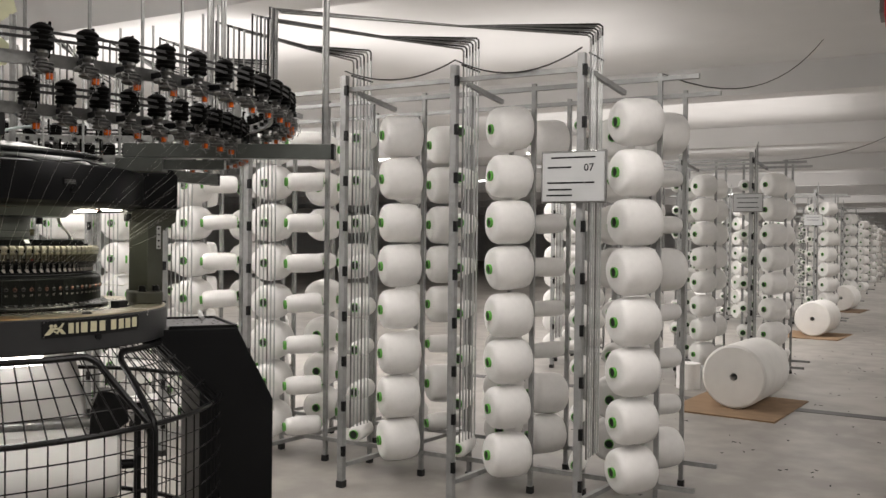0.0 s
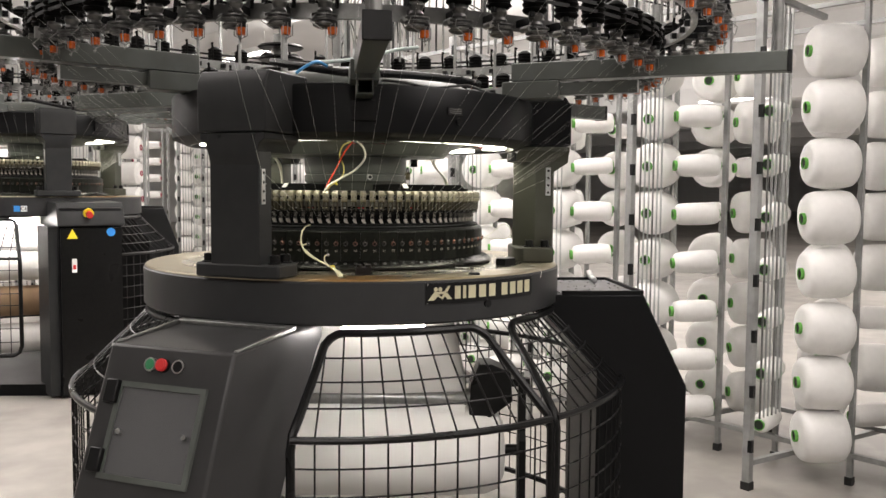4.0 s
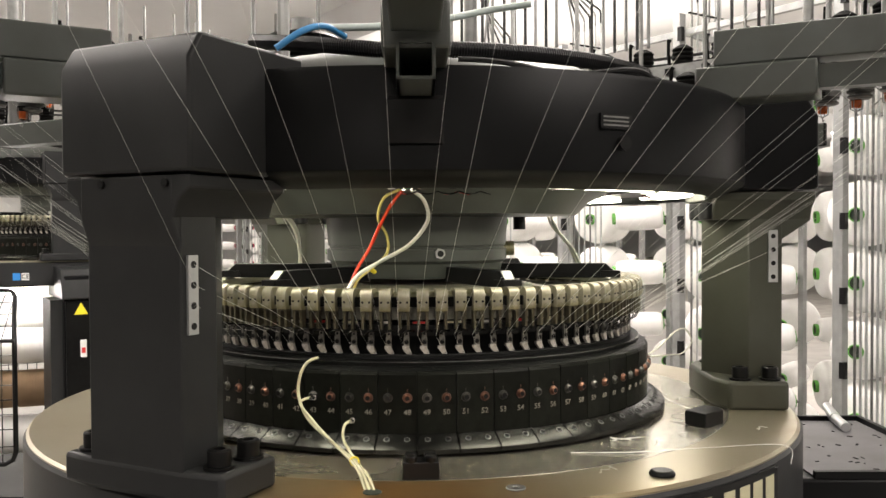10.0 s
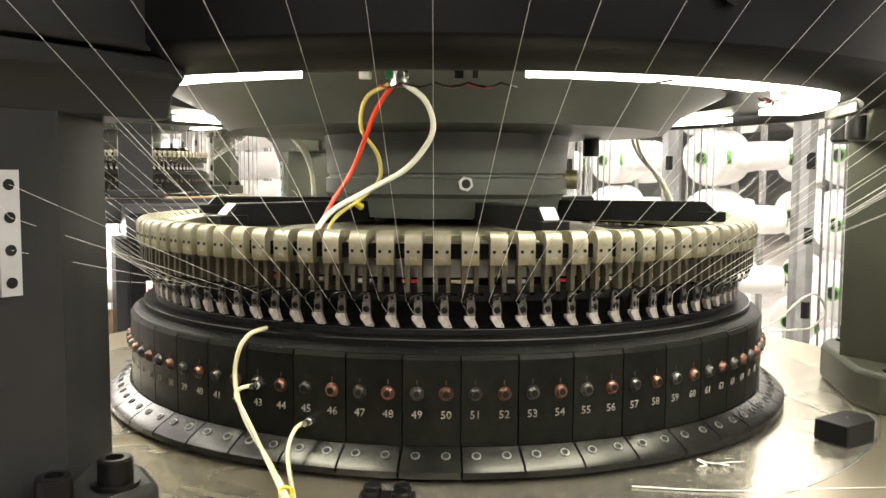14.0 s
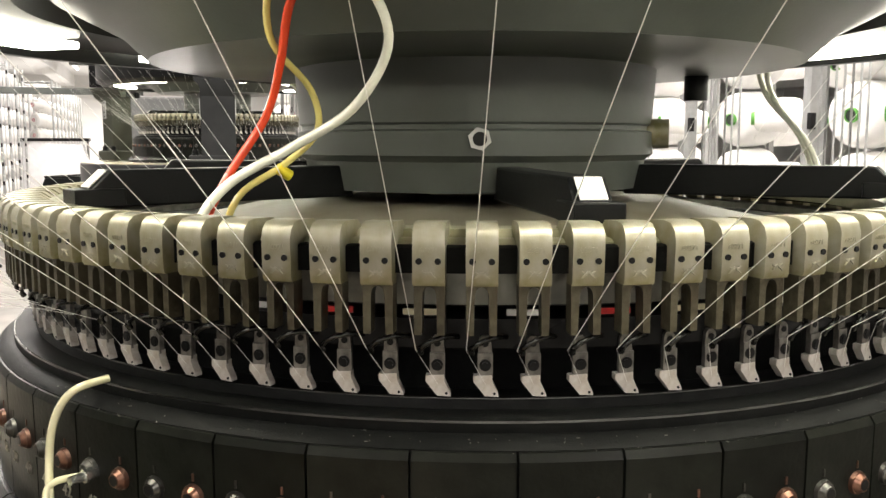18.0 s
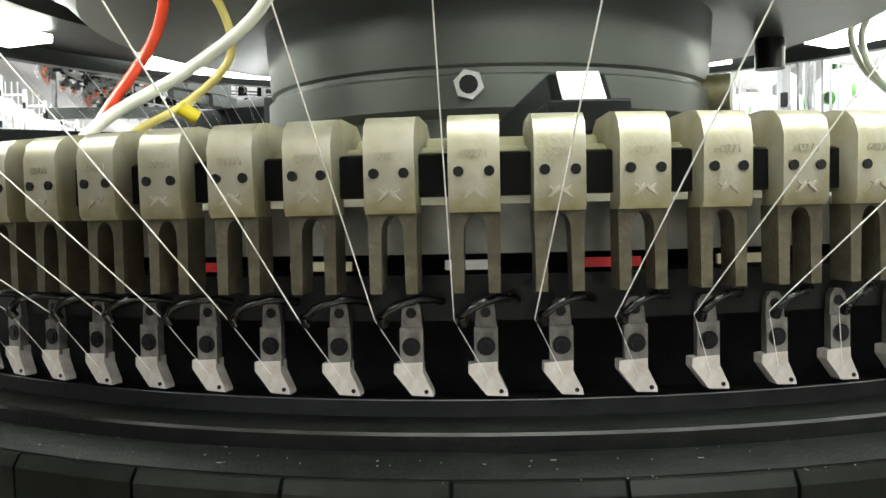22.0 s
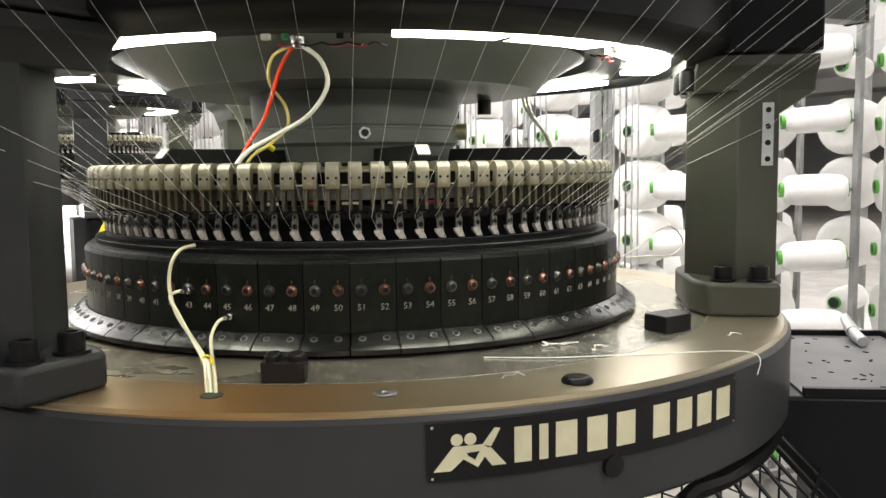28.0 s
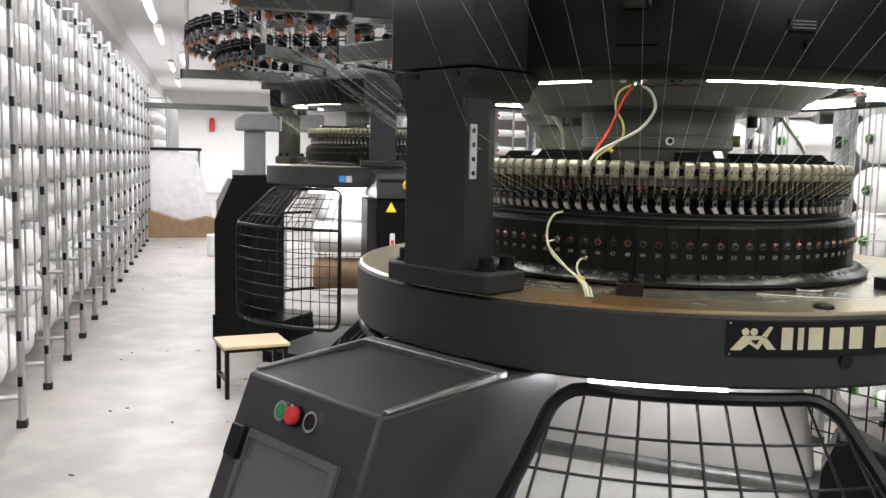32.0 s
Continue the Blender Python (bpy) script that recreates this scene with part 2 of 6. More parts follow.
M_RINGPAINT = mat("mid_grey_ring_paint", (0.033, 0.034, 0.035), 0.38, spec=0.26, var=0.1, scale=10, bump=0.08, bscale=420)
M_SPOOL = mat("grey_spool_steel", (0.15, 0.15, 0.145), 0.34, 0.8, var=0.3, scale=60)
# lighter than the leg paint: the tray's glossy reflection is put into the colour
M_TRAY = mat("tray_sheen_paint", (0.13, 0.125, 0.135), 0.42, spec=0.4, var=0.2, scale=9, tint=(0.08, 0.075, 0.075))
M_CONSOLE = mat("console_grey_paint", (0.040, 0.040, 0.0405), 0.38, spec=0.25, var=0.12, scale=10, bump=0.08, bscale=420)
M_DIAL = mat("dusty_dial_paint", (0.24, 0.225, 0.185), 0.5, spec=0.3, var=0.15, scale=18, bump=0.05, bscale=200, tint=(0.17, 0.15, 0.11))
M_TRUNK = mat("dark_grey_trunking", (0.14, 0.14, 0.14), 0.5, 0.3, var=0.12, scale=4)
M_HOSE_P = mat("pale_oil_tube", (0.72, 0.69, 0.46), 0.2, var=0.08)
M_RIM = mat("polished_black_rim", (0.22, 0.22, 0.215), 0.16, 0.95, var=0.3, scale=40)
M_HOOK = mat("oily_hook_wire", (0.05, 0.05, 0.048), 0.18, 0.9, var=0.2, scale=90)
M_MATTE = mat("dull_black_paint", (0.006, 0.006, 0.0055), 0.55, spec=0.03, var=0.3, scale=60)
M_INSPECT = mat("inspection_lamp_glow", (0.9, 0.9, 0.9), 0.5, emit=((1.0, 0.98, 0.93), 68.0))
M_CHANNEL = mat("dull_steel_channel", (0.10, 0.10, 0.098), 0.5, 0.4, var=0.2, scale=6)
M_FLANGE = mat("worn_dark_flange", (0.045, 0.045, 0.042), 0.24, 0.85, var=0.15, scale=12, bump=0.02, bscale=150, per_object=0.15)
M_FINGER = mat("stained_finger_plate", (0.22, 0.21, 0.19), 0.38, 0.6, scale=240, tint=(0.085, 0.08, 0.07), bump=0.1, bscale=600, per_object=0.2)
M_FINGER_LINT = mat("grey_lint", (0.30, 0.29, 0.26), 0.8, var=0.2)
M_BAG = mat("clear_bag_plastic", (0.72, 0.72, 0.74), 0.25, var=0.1, scale=9, bump=0.5, bscale=25)


# ---------------------------------------------------------------- mesh building
class Geo:
    """Collects vertices and faces for one mesh."""

    def __init__(self):
        self.v, self.f, self.mi, self.cur = [], [], [], 0

    def add(self, vs, fs, m=None):
        n = len(self.v)
        self.v += [tuple(m @ Vector(p)) for p in vs] if m else [tuple(p) for p in vs]
        self.f += [tuple(i + n for i in f) for f in fs]
        self.mi += [self.cur] * len(fs)
        return self

    def box(self, c, s, m=None):
        x, y, z = (k / 2 for k in s)
        vs = [(c[0] + i * x, c[1] + j * y, c[2] + k * z) for i in (-1, 1) for j in (-1, 1) for k in (-1, 1)]
        return self.add(vs, [(0, 1, 3, 2), (4, 6, 7, 5), (0, 4, 5, 1), (2, 3, 7, 6), (0, 2, 6, 4), (1, 5, 7, 3)], m)

    def prism(self, pts, axis, a, b, m=None):
        """A polygon given in the plane across the axis, drawn out from a to b."""
        def p3(p, h):
            return {"x": (h, p[0], p[1]), "y": (p[0], h, p[1]), "z": (p[0], p[1], h)}[axis]
        n = len(pts)
        vs = [p3(p, a) for p in pts] + [p3(p, b) for p in pts]
        fs = [tuple(range(n))[::-1], tuple(range(n, 2 * n))] + [(i, (i + 1) % n, n + (i + 1) % n, n + i) for i in range(n)]
        return self.add(vs, fs, m)

    def rod(self, p, q, r, n=10, r2=None, m=None, caps=True):
        p, q = Vector(p), Vector(q)
        d = (q - p).normalized()
        u = d.orthogonal().normalized()
        w = d.cross(u)
        r2 = r if r2 is None else r2
        vs = [c + (u * math.cos(a) + w * math.sin(a)) * k for c, k in ((p, r), (q, r2)) for a in (2 * math.pi * i / n for i in range(n))]
        fs = [(i, (i + 1) % n, n + (i + 1) % n, n + i) for i in range(n)]
        if caps:
            fs += [tuple(range(n))[::-1], tuple(range(n, 2 * n))]
        return self.add(vs, fs, m)

    def sweep(self, pts, r, n=8, closed=False):
        pts = [Vector(p) for p in pts]
        k = len(pts)
        vs, u = [], None
        for i, p in enumerate(pts):
            a, b = pts[(i - 1) % k if closed else max(i - 1, 0)], pts[(i + 1) % k if closed else min(i + 1, k - 1)]
            d = (b - a).normalized()
            u = d.orthogonal().normalized() if u is None else (u - d * u.dot(d)).normalized()
            w = d.cross(u)
            vs += [p + (u * math.cos(t) + w * math.sin(t)) * r for t in (2 * math.pi * j / n for j in range(n))]
        fs = []
        for i in range(k if closed else k - 1):
            o, o2 = i * n, ((i + 1) % k) * n
            fs += [(o + j, o + (j + 1) % n, o2 + (j + 1) % n, o2 + j) for j in range(n)]
        if not closed:
            fs += [tuple(range(n))[::-1], tuple(range((k - 1) * n, k * n))]
        return self.add(vs, fs)

    def lathe(self, prof, n=64, a0=0.0, a1=360.0, m=None, shut=True):
        """Turns a closed profile of (radius, height) about the upright axis."""
        full = abs(a1 - a0) >= 359.9
        ring = n if full else n + 1
        k = len(prof)
        vs = []
        for i in range(ring):
            a = radians(a0 + (a1 - a0) * i / n)
            vs += [(r * math.cos(a), r * math.sin(a), z) for r, z in prof]
        fs = []
        last = k if shut else k - 1
        for i in range(n):
            o, o2 = i * k, ((i + 1) % ring) * k
            fs += [(o + j, o2 + j, o2 + (j + 1) % k, o + (j + 1) % k) for j in range(last)]
        if not full and shut:
            fs += [tuple(range(k)), tuple(range((ring - 1) * k, ring * k))[::-1]]
        return self.add(vs, fs, m)

    def mesh(self, name, mats, smooth=35):
        me = bpy.data.meshes.new(name)
        me.from_pydata(self.v, [], self.f)
        for x in (mats if isinstance(mats, (list, tuple)) else [mats]):
            me.materials.append(x)
        me.polygons.foreach_set("material_index", self.mi)
        bm = bmesh.new()
        bm.from_mesh(me)
        bmesh.ops.recalc_face_normals(bm, faces=bm.faces)
        bm.to_mesh(me)
        bm.free()
        if smooth:
            me.polygons.foreach_set("use_smooth", [True] * len(me.polygons))
            me.set_sharp_from_angle(angle=radians(smooth))
        me.update()
        return me


def part(name, geo, material, parent=None, label="", at=None, bevel=0.0, smooth=35):
    """One mesh object, under a thing or a part where one is given."""
    me = geo if isinstance(geo, bpy.types.Mesh) else geo.mesh(name, material, smooth)
    ob = new(name, me)
    if parent is not None:
        ob.parent = parent
    if at is not None:
        ob.matrix_basis = at
    if label:
        tagged(ob, label)
    if bevel:
        b = ob.modifiers.new("worn_edges", "BEVEL")
        b.width, b.segments, b.limit_method, b.angle_limit = bevel, 2, "ANGLE", radians(40)
    return ob


def thing(name, label, category, group="", kind="", at=None):
    ob = new(name)
    ob.empty_display_size = 0.1
    if at is not None:
        ob.matrix_basis = at
    return tagged(ob, label, category, group, kind)


def turn(deg):
    return Matrix.Rotation(radians(deg), 4, "Z")


def polar(r, deg, z):
    return Vector((r * math.cos(radians(deg)), r * math.sin(radians(deg)), z))


def text_mesh(name, words, size, material, depth=0.0006):
    cu = bpy.data.curves.new(name, "FONT")
    cu.body, cu.size, cu.extrude, cu.align_x, cu.align_y, cu.resolution_u = words, size, depth, "CENTER", "CENTER", 2
    ob = bpy.data.objects.new(name, cu)
    scene.collection.objects.link(ob)
    bpy.context.view_layer.update()
    me = bpy.data.meshes.new_from_object(ob.evaluated_get(bpy.context.evaluated_depsgraph_get()))
    bpy.data.objects.remove(ob)
    bpy.data.curves.remove(cu)
    me.materials.clear()
    me.materials.append(material)
    return me


# ---------------------------------------------------------------- the hall
CEIL = 3.75
X0, X1, Y0, Y1 = -9.0, 60.0, -7.5, 32.0


def slab(name, x0, x1, y0, y1, z0, z1, material, label, category):
    g = Geo()
    g.box(((x0 + x1) / 2, (y0 + y1) / 2, (z0 + z1) / 2), (x1 - x0, y1 - y0, z1 - z0), Matrix.Rotation(HALL, 4, "Z"))
    return tagged(part(name, g, material), label, category, kind="structure")


slab("floor", X0, X1, Y0, Y1, -0.2, 0.0, M_FLOOR, "pale worn concrete factory floor with faint stains", "floor")
slab("ceiling", X0, X1, Y0, Y1, CEIL, CEIL + 0.2, M_CEIL, "white painted factory ceiling", "ceiling")
slab("wall_south", X0, X1, Y0 - 0.25, Y0, 0, CEIL, M_WALL, "plain white painted factory wall", "wall")
slab("wall_north", X0, X1, Y1, Y1 + 0.25, 0, CEIL, M_WALL, "plain white painted factory wall", "wall")
slab("wall_east", X1, X1 + 0.25, Y0, Y1, 0, CEIL, M_WALL, "plain white end wall of the hall", "wall")
slab("wall_west", X0 - 0.25, X0, Y0, Y1, 0, CEIL, M_WALL, "white painted side wall of the hall", "wall")
for i, x in enumerate((-8.8, -2.8, 3.2, 9.3, 15.3, 21.3, 27.3, 33.3, 39.3, 45.3, 51.3)):
    b = slab("ceiling_beam", x - 0.2, x + 0.2, Y0, Y1, CEIL - 0.38, CEIL, M_CEIL, "deep white concrete ceiling beam", "beam")
    tagged(b, group="ceiling beams")

# fluorescent battens hung under the ceiling; those near the walk and south wall are unseen additions
g = Geo()
g.box((0, 0, 0.03), (0.10, 1.5, 0.06))
for y in (-0.6, 0.6):
    g.rod((0, y, 0.05), (0, y, 0.62), 0.004, 6)
me_body = g.mesh("batten_body", M_WHITE)
g = Geo()
g.rod((0, -0.72, -0.02), (0, 0.72, -0.02), 0.02, 10)
me_tube = g.mesh("lamp_tube", M_TUBE_GLOW)
LAMPS = [(-1.75, 4.5), (-1.75, 6.8), (-1.75, 9.1), (-1.75, 11.4), (-4.6, 6.0), (-4.6, 10.0), (3.4, 7.5), (3.4, 10.0), (1.0, 13.0), (-1.5, 14.5)]
LAMPS += [(-1.75, 16.0), (-1.75, 20.0), (-2.6, -3.2), (0.6, -2.6), (1.1, 1.6), (-1.6, 1.2), (12.4, 2.0), (12.4, 6.0), (18.5, 2.0), (18.5, 6.0), (27.0, 2.0), (38.0, 2.0), (5.5, -6.2), (9.5, -6.2), (17.0, -6.2), (22.0, -6.2), (27.0, -6.2), (34.0, -6.2), (40.0, -6.2)]
for x, y in LAMPS:
    t = thing("batten_lamp", "long white fluorescent batten lamp hung under the ceiling", "ceiling lamp", "hall lamps",
              at=Matrix.Translation(hall(x, y, CEIL - 0.62)) @ Matrix.Rotation(HALL, 4, "Z"))
    part("lamp_body", me_body, None, t)
    part("lamp_tube", me_tube, None, t, "glowing white tube")
# broad fill lamps added at ceiling height, standing in for the hall's lighting
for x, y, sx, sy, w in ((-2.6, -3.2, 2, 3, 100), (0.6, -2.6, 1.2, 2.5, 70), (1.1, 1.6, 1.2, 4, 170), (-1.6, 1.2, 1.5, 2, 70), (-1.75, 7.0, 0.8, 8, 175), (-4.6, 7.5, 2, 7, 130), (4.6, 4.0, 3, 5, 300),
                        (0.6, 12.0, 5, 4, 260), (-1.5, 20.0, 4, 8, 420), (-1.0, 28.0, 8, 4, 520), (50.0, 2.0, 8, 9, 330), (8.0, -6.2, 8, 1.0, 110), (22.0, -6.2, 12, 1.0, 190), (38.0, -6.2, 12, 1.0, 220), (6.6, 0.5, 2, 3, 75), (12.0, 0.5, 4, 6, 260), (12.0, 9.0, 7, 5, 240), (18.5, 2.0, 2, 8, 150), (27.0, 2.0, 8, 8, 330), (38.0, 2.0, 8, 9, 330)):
    area_lamp("ceiling_fill", hall(x, y, CEIL - 0.66), sx, sy, w)
    # upward fill added to brighten the ceiling, as bare tubes would
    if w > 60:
        area_lamp("ceiling_fill", hall(x, y, CEIL - 0.64), sx, sy, w * (0.28 if x > 3 else 0.07), up=True)
# ---------------------------------------------------------------- the circular knitting machine
POSTS = (-147.0, -32.0, 92.0)
STEP = 3.75                               # 96 knitting systems round the cylinder
FIRST = -101.9                            # the feeder straight ahead of the walk's nearest point
SCREW0 = -112.5                           # screw number 50
CACHE = {}


def cached(name, make):
    if name not in CACHE:
        CACHE[name] = make()
    return CACHE[name]


def feeder_mesh():
    """x along the ring, y outward, z up; the origin stands on the ring at the holes' height."""
    g = Geo()
    prof = [(0.0066, -0.0136), (0.0080, -0.0112), (0.0085, 0.012), (0.0065, 0.018), (0.002, 0.0215), (-0.006, 0.0225), (-0.026, 0.0215), (-0.034, 0.0160), (-0.034, 0.006), (-0.006, 0.004), (-0.006, -0.0136)]
    g.prism(prof, "x", -0.0093, 0.0093)
    return g.mesh("feeder", M_CREAM, 40)


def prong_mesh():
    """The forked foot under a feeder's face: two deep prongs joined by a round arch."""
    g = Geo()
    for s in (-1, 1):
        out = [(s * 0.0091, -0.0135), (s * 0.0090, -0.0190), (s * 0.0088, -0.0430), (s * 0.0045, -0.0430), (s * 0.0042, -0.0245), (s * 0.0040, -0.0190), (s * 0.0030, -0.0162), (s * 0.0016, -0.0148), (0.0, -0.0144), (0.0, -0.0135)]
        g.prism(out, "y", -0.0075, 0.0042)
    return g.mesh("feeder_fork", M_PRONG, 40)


def hole_mesh():
    g = Geo()
    for s in (-1, 1):
        g.rod((s * 0.0055, 0.0079, 0.001), (s * 0.0055, 0.0093, 0.001), 0.00195, 10)
    return g.mesh("face_eyelet", M_BLACK, 40)


def mark_mesh():
    """A small raised cast mark on the face, as plain strokes."""
    g = Geo()
    for s in (-1, 1):
        g.prism([(s * 0.0006, -0.0045), (s * 0.0045, -0.0088), (s * 0.0034, -0.0088), (s * 0.0, -0.0058)], "y", 0.0078, 0.0090)
        g.prism([(s * 0.0008, -0.0066), (s * 0.0036, -0.0045), (s * 0.0040, -0.0052), (s * 0.0012, -0.0075)], "y", 0.0078, 0.0088)
    return g.mesh("cast_mark", M_CREAM, 0)


def finger_mesh():
    """The yarn finger under a feeder: a bar with a narrower top and a screwed plate."""
    g = Geo()
    g.prism([(0.0042, -0.0745), (-0.0042, -0.0745), (-0.0042, -0.0580), (-0.0034, -0.0500), (-0.0016, -0.0478), (0.0020, -0.0478), (0.0036, -0.0500), (0.0042, -0.0580)], "y", -0.001, 0.002)
    g.box((0, 0.0026, -0.0660), (0.0092, 0.0015, 0.0155))
    return g.mesh("finger", M_FINGER, 40)


def hook_mesh():
    """A black wire hook in front of the finger, with its eye at one end."""
    g = Geo()
    g.sweep([(-0.0125, 0.004, -0.0478), (-0.0100, 0.010, -0.0462), (-0.0050, 0.0148, -0.0458), (0.0005, 0.0175, -0.0470), (0.0050, 0.0185, -0.0490), (0.0085, 0.0170, -0.0525), (0.0095, 0.0150, -0.0550)], 0.0017, 8)
    g.rod((0.0085, 0.0155, -0.0555), (0.0090, 0.0180, -0.0518), 0.0021, 8)
    return g.mesh("hook", M_HOOK, 60)


def finger_screw_mesh():
    g = Geo()
    g.rod((0, 0.002, -0.0655), (0, 0.0040, -0.0655), 0.0037, 12)
    g.rod((0, 0.0040, -0.0655), (0, 0.0046, -0.0655), 0.0022, 8)
    g.rod((0, 0.0015, -0.0525), (0, 0.0025, -0.0525), 0.0021, 10)
    return g.mesh("finger_screw", M_BLACK, 40)


def tip_mesh():
    """The pale slanting foot of a finger, with a dark dot put in for its small hole."""
    g = Geo()
    g.prism([(0.0070, -0.0722), (0.0071, -0.0758), (0.0002, -0.0846), (-0.0082, -0.0850), (-0.0079, -0.0830), (-0.0043, -0.0755), (-0.0042, -0.0716)], "y", -0.002, 0.0040)
    g.cur = 1
    g.rod((-0.0056, 0.0038, -0.0830), (-0.0056, 0.0045, -0.0830), 0.0009, 8)
    return g.mesh("finger_tip", [M_CERAMIC, M_PLASTIC], 30)


def segment_mesh():
    """One cam box segment of two systems, bevelled on its top edge."""
    g = Geo()
    half = STEP - 0.10
    prof = [(0.430, 1.221), (0.478, 1.221), (0.4785, 1.314), (0.4755, 1.3185), (0.455, 1.3230), (0.430, 1.3230)]
    g.lathe(prof, 6, -half, half)
    return g.mesh("cam_segment", M_CAM, 25)


def screw_mesh(material):
    g = Geo()
    g.rod((0.478, 0, 0), (0.481, 0, 0), 0.0080, 16, 0.0074)
    g.rod((0.481, 0, 0), (0.4845, 0, 0), 0.0066, 16, 0.0046)
    g.box((0.4785, 0, 0.0120), (0.0012, 0.0014, 0.005))
    g.cur = 1
    g.rod((0.4843, 0, 0), (0.4849, 0, 0), 0.0036, 10)
    return g.mesh("lock_screw", [material, M_PLASTIC], 40)


def flange_mesh():
    g = Geo()
    half = STEP - 0.14
    g.lathe([(0.470, 1.196), (0.512, 1.196), (0.512, 1.203), (0.506, 1.208), (0.482, 1.221), (0.470, 1.221)], 5, -half, half)
    return g.mesh("flange_plate", M_FLANGE, 25)


def flange_hole_mesh():
    g = Geo()
    p, n = Vector((0.494, 0, 1.2146)), Vector((0.47, 0, 0.88))
    g.rod(p - n * 0.002, p + n * 0.0012, 0.0050, 14)
    g.cur = 1
    g.rod(p + n * 0.0010, p + n * 0.0016, 0.0036, 12)
    return g.mesh("countersunk_bolt", [M_DULL, M_PLASTIC], 40)


def bolt_mesh():
    g = Geo()
    g.rod((0, 0, 0), (0, 0, 0.004), 0.021, 18)
    g.lathe([(0.0, 0.004), (0.0155, 0.004), (0.0155, 0.024), (0.0135, 0.026), (0.0085, 0.026), (0.0085, 0.016), (0.0, 0.016)], 18)
    return g.mesh("cap_bolt", M_BLACK, 35)


def post_mesh(r1=0.782):
    """A cast post in its own frame: x outward from the axis, y across."""
    g = Geo()
    y = 0.085
    k = 0.164 if r1 > 0.76 else 0.138
    g.prism([(r1, -y), (r1, y), (r1 - 0.066, y), (r1 - k + 0.004, 0.012), (r1 - k, 0.0), (r1 - k + 0.004, -0.012), (r1 - 0.066, -y)], "z", 1.19, 1.610)
    g.prism([(0.680, 1.596), (r1 - 0.003, 1.520), (r1 - 0.001, 1.522), (0.794, 1.56), (0.794, 1.617), (0.585, 1.617), (0.585, 1.600)], "y", -y + 0.001, y - 0.001)
    g.prism([(-y, 1.562), (-0.093, 1.585), (-0.112, 1.600), (-0.112, 1.617), (0.112, 1.617), (0.112, 1.600), (0.093, 1.585), (y, 1.562)], "x", 0.60, 0.7935)
    return g


def machine(name, place, angle, label, legs, full=True, numbers=()):
    """Builds one machine; legs: what stands under each post."""
    root = thing(name, label, "knitting machine", at=Matrix.Translation(place) @ turn(angle))
    # bed ring
    g = Geo()
    g.lathe([(0.6335, 1.150), (0.757, 1.150), (0.757, 1.186), (0.752, 1.190), (0.6335, 1.190), (0.6330, 1.1895)], 128)
    bed = part("bed_plate", g, M_BED, root, "oil-stained bare steel bed plate")
    g = Geo()
    g.lathe([(0.20, 1.150), (0.6315, 1.150), (0.6320, 1.1895), (0.6315, 1.190), (0.20, 1.190)], 128)
    part("inner_plate", g, M_BED_IN, bed, "bright ground steel inner plate")
    g = Geo()
    g.lathe([(0.70, 1.052), (0.756, 1.052), (0.762, 1.058), (0.762, 1.178), (0.7575, 1.1835), (0.70, 1.180)], 128)
    part("bed_ring", g, M_RINGPAINT, root)
    # crown over the cylinder
    g = Geo()
    g.lathe([(0.10, 1.80), (0.40, 1.80), (0.60, 1.776), (0.655, 1.772), (0.66, 1.764), (0.66, 1.628), (0.657, 1.624), (0.610, 1.605), (0.595, 1.605), (0.590, 1.622),
             (0.45, 1.622), (0.44, 1.640), (0.10, 1.66)], 128)
    part("crown", g, M_LEG, root, "dark grey painted crown housing")
    g = Geo()
    g.lathe([(0.08, 1.80), (0.44, 1.80), (0.43, 1.815), (0.36, 1.855), (0.20, 1.885), (0.08, 1.885)], 96)
    part("crown_cover", g, M_HUB, root, "grey domed crown cover")
    # hub under the crown
    g = Geo()
    g.lathe([(0.02, 1.64), (0.42, 1.640), (0.42, 1.628), (0.36, 1.598), (0.335, 1.574), (0.20, 1.574), (0.192, 1.570), (0.188, 1.514), (0.185, 1.512), (0.185, 1.508),
             (0.190, 1.506), (0.190, 1.484), (0.182, 1.478), (0.176, 1.450), (0.02, 1.440)], 96)
    hub = part("hub", g, M_HUB, root, "grey painted turned hub")
    g = Geo()
    g.rod((0.186, 0, 0), (0.1965, 0, 0), 0.0105, 6)
    g.cur = 1
    g.rod((0.1965, 0, 0), (0.1972, 0, 0), 0.0064, 12)
    part("hub_nut", g, [M_STEEL, M_PLASTIC], hub, "steel hexagon nut", at=turn(-104.8) @ Matrix.Translation((0, 0, 1.499)))
    g = Geo()
    g.rod((0.183, 0, 0), (0.206, 0, 0), 0.015, 18)
    part("hub_plug", g, M_CREAM, hub, "brass plug", at=turn(-30) @ Matrix.Translation((0, 0, 1.505)))
    # dial disc inside the ring
    g = Geo()
    g.lathe([(0.05, 1.400), (0.335, 1.400), (0.335, 1.412), (0.30, 1.418), (0.215, 1.436), (0.05, 1.440)], 96)
    part("dial", g, M_DIAL, root, "dusty grey-brown dial disc")
    g = Geo()
    g.lathe([(0.375, 1.20), (0.405, 1.20), (0.405, 1.378), (0.400, 1.384), (0.398, 1.410), (0.385, 1.410), (0.375, 1.40)], 128)
    part("cylinder_sleeve", g, M_LINT, root)
    # cam box
    g = Geo()
    g.lathe([(0.41, 1.20), (0.47, 1.20), (0.474, 1.3195), (0.466, 1.325), (0.461, 1.3255), (0.461, 1.3325), (0.456, 1.3340), (0.443, 1.3345), (0.441, 1.3405), (0.436, 1.3410), (0.41, 1.338)], 160)
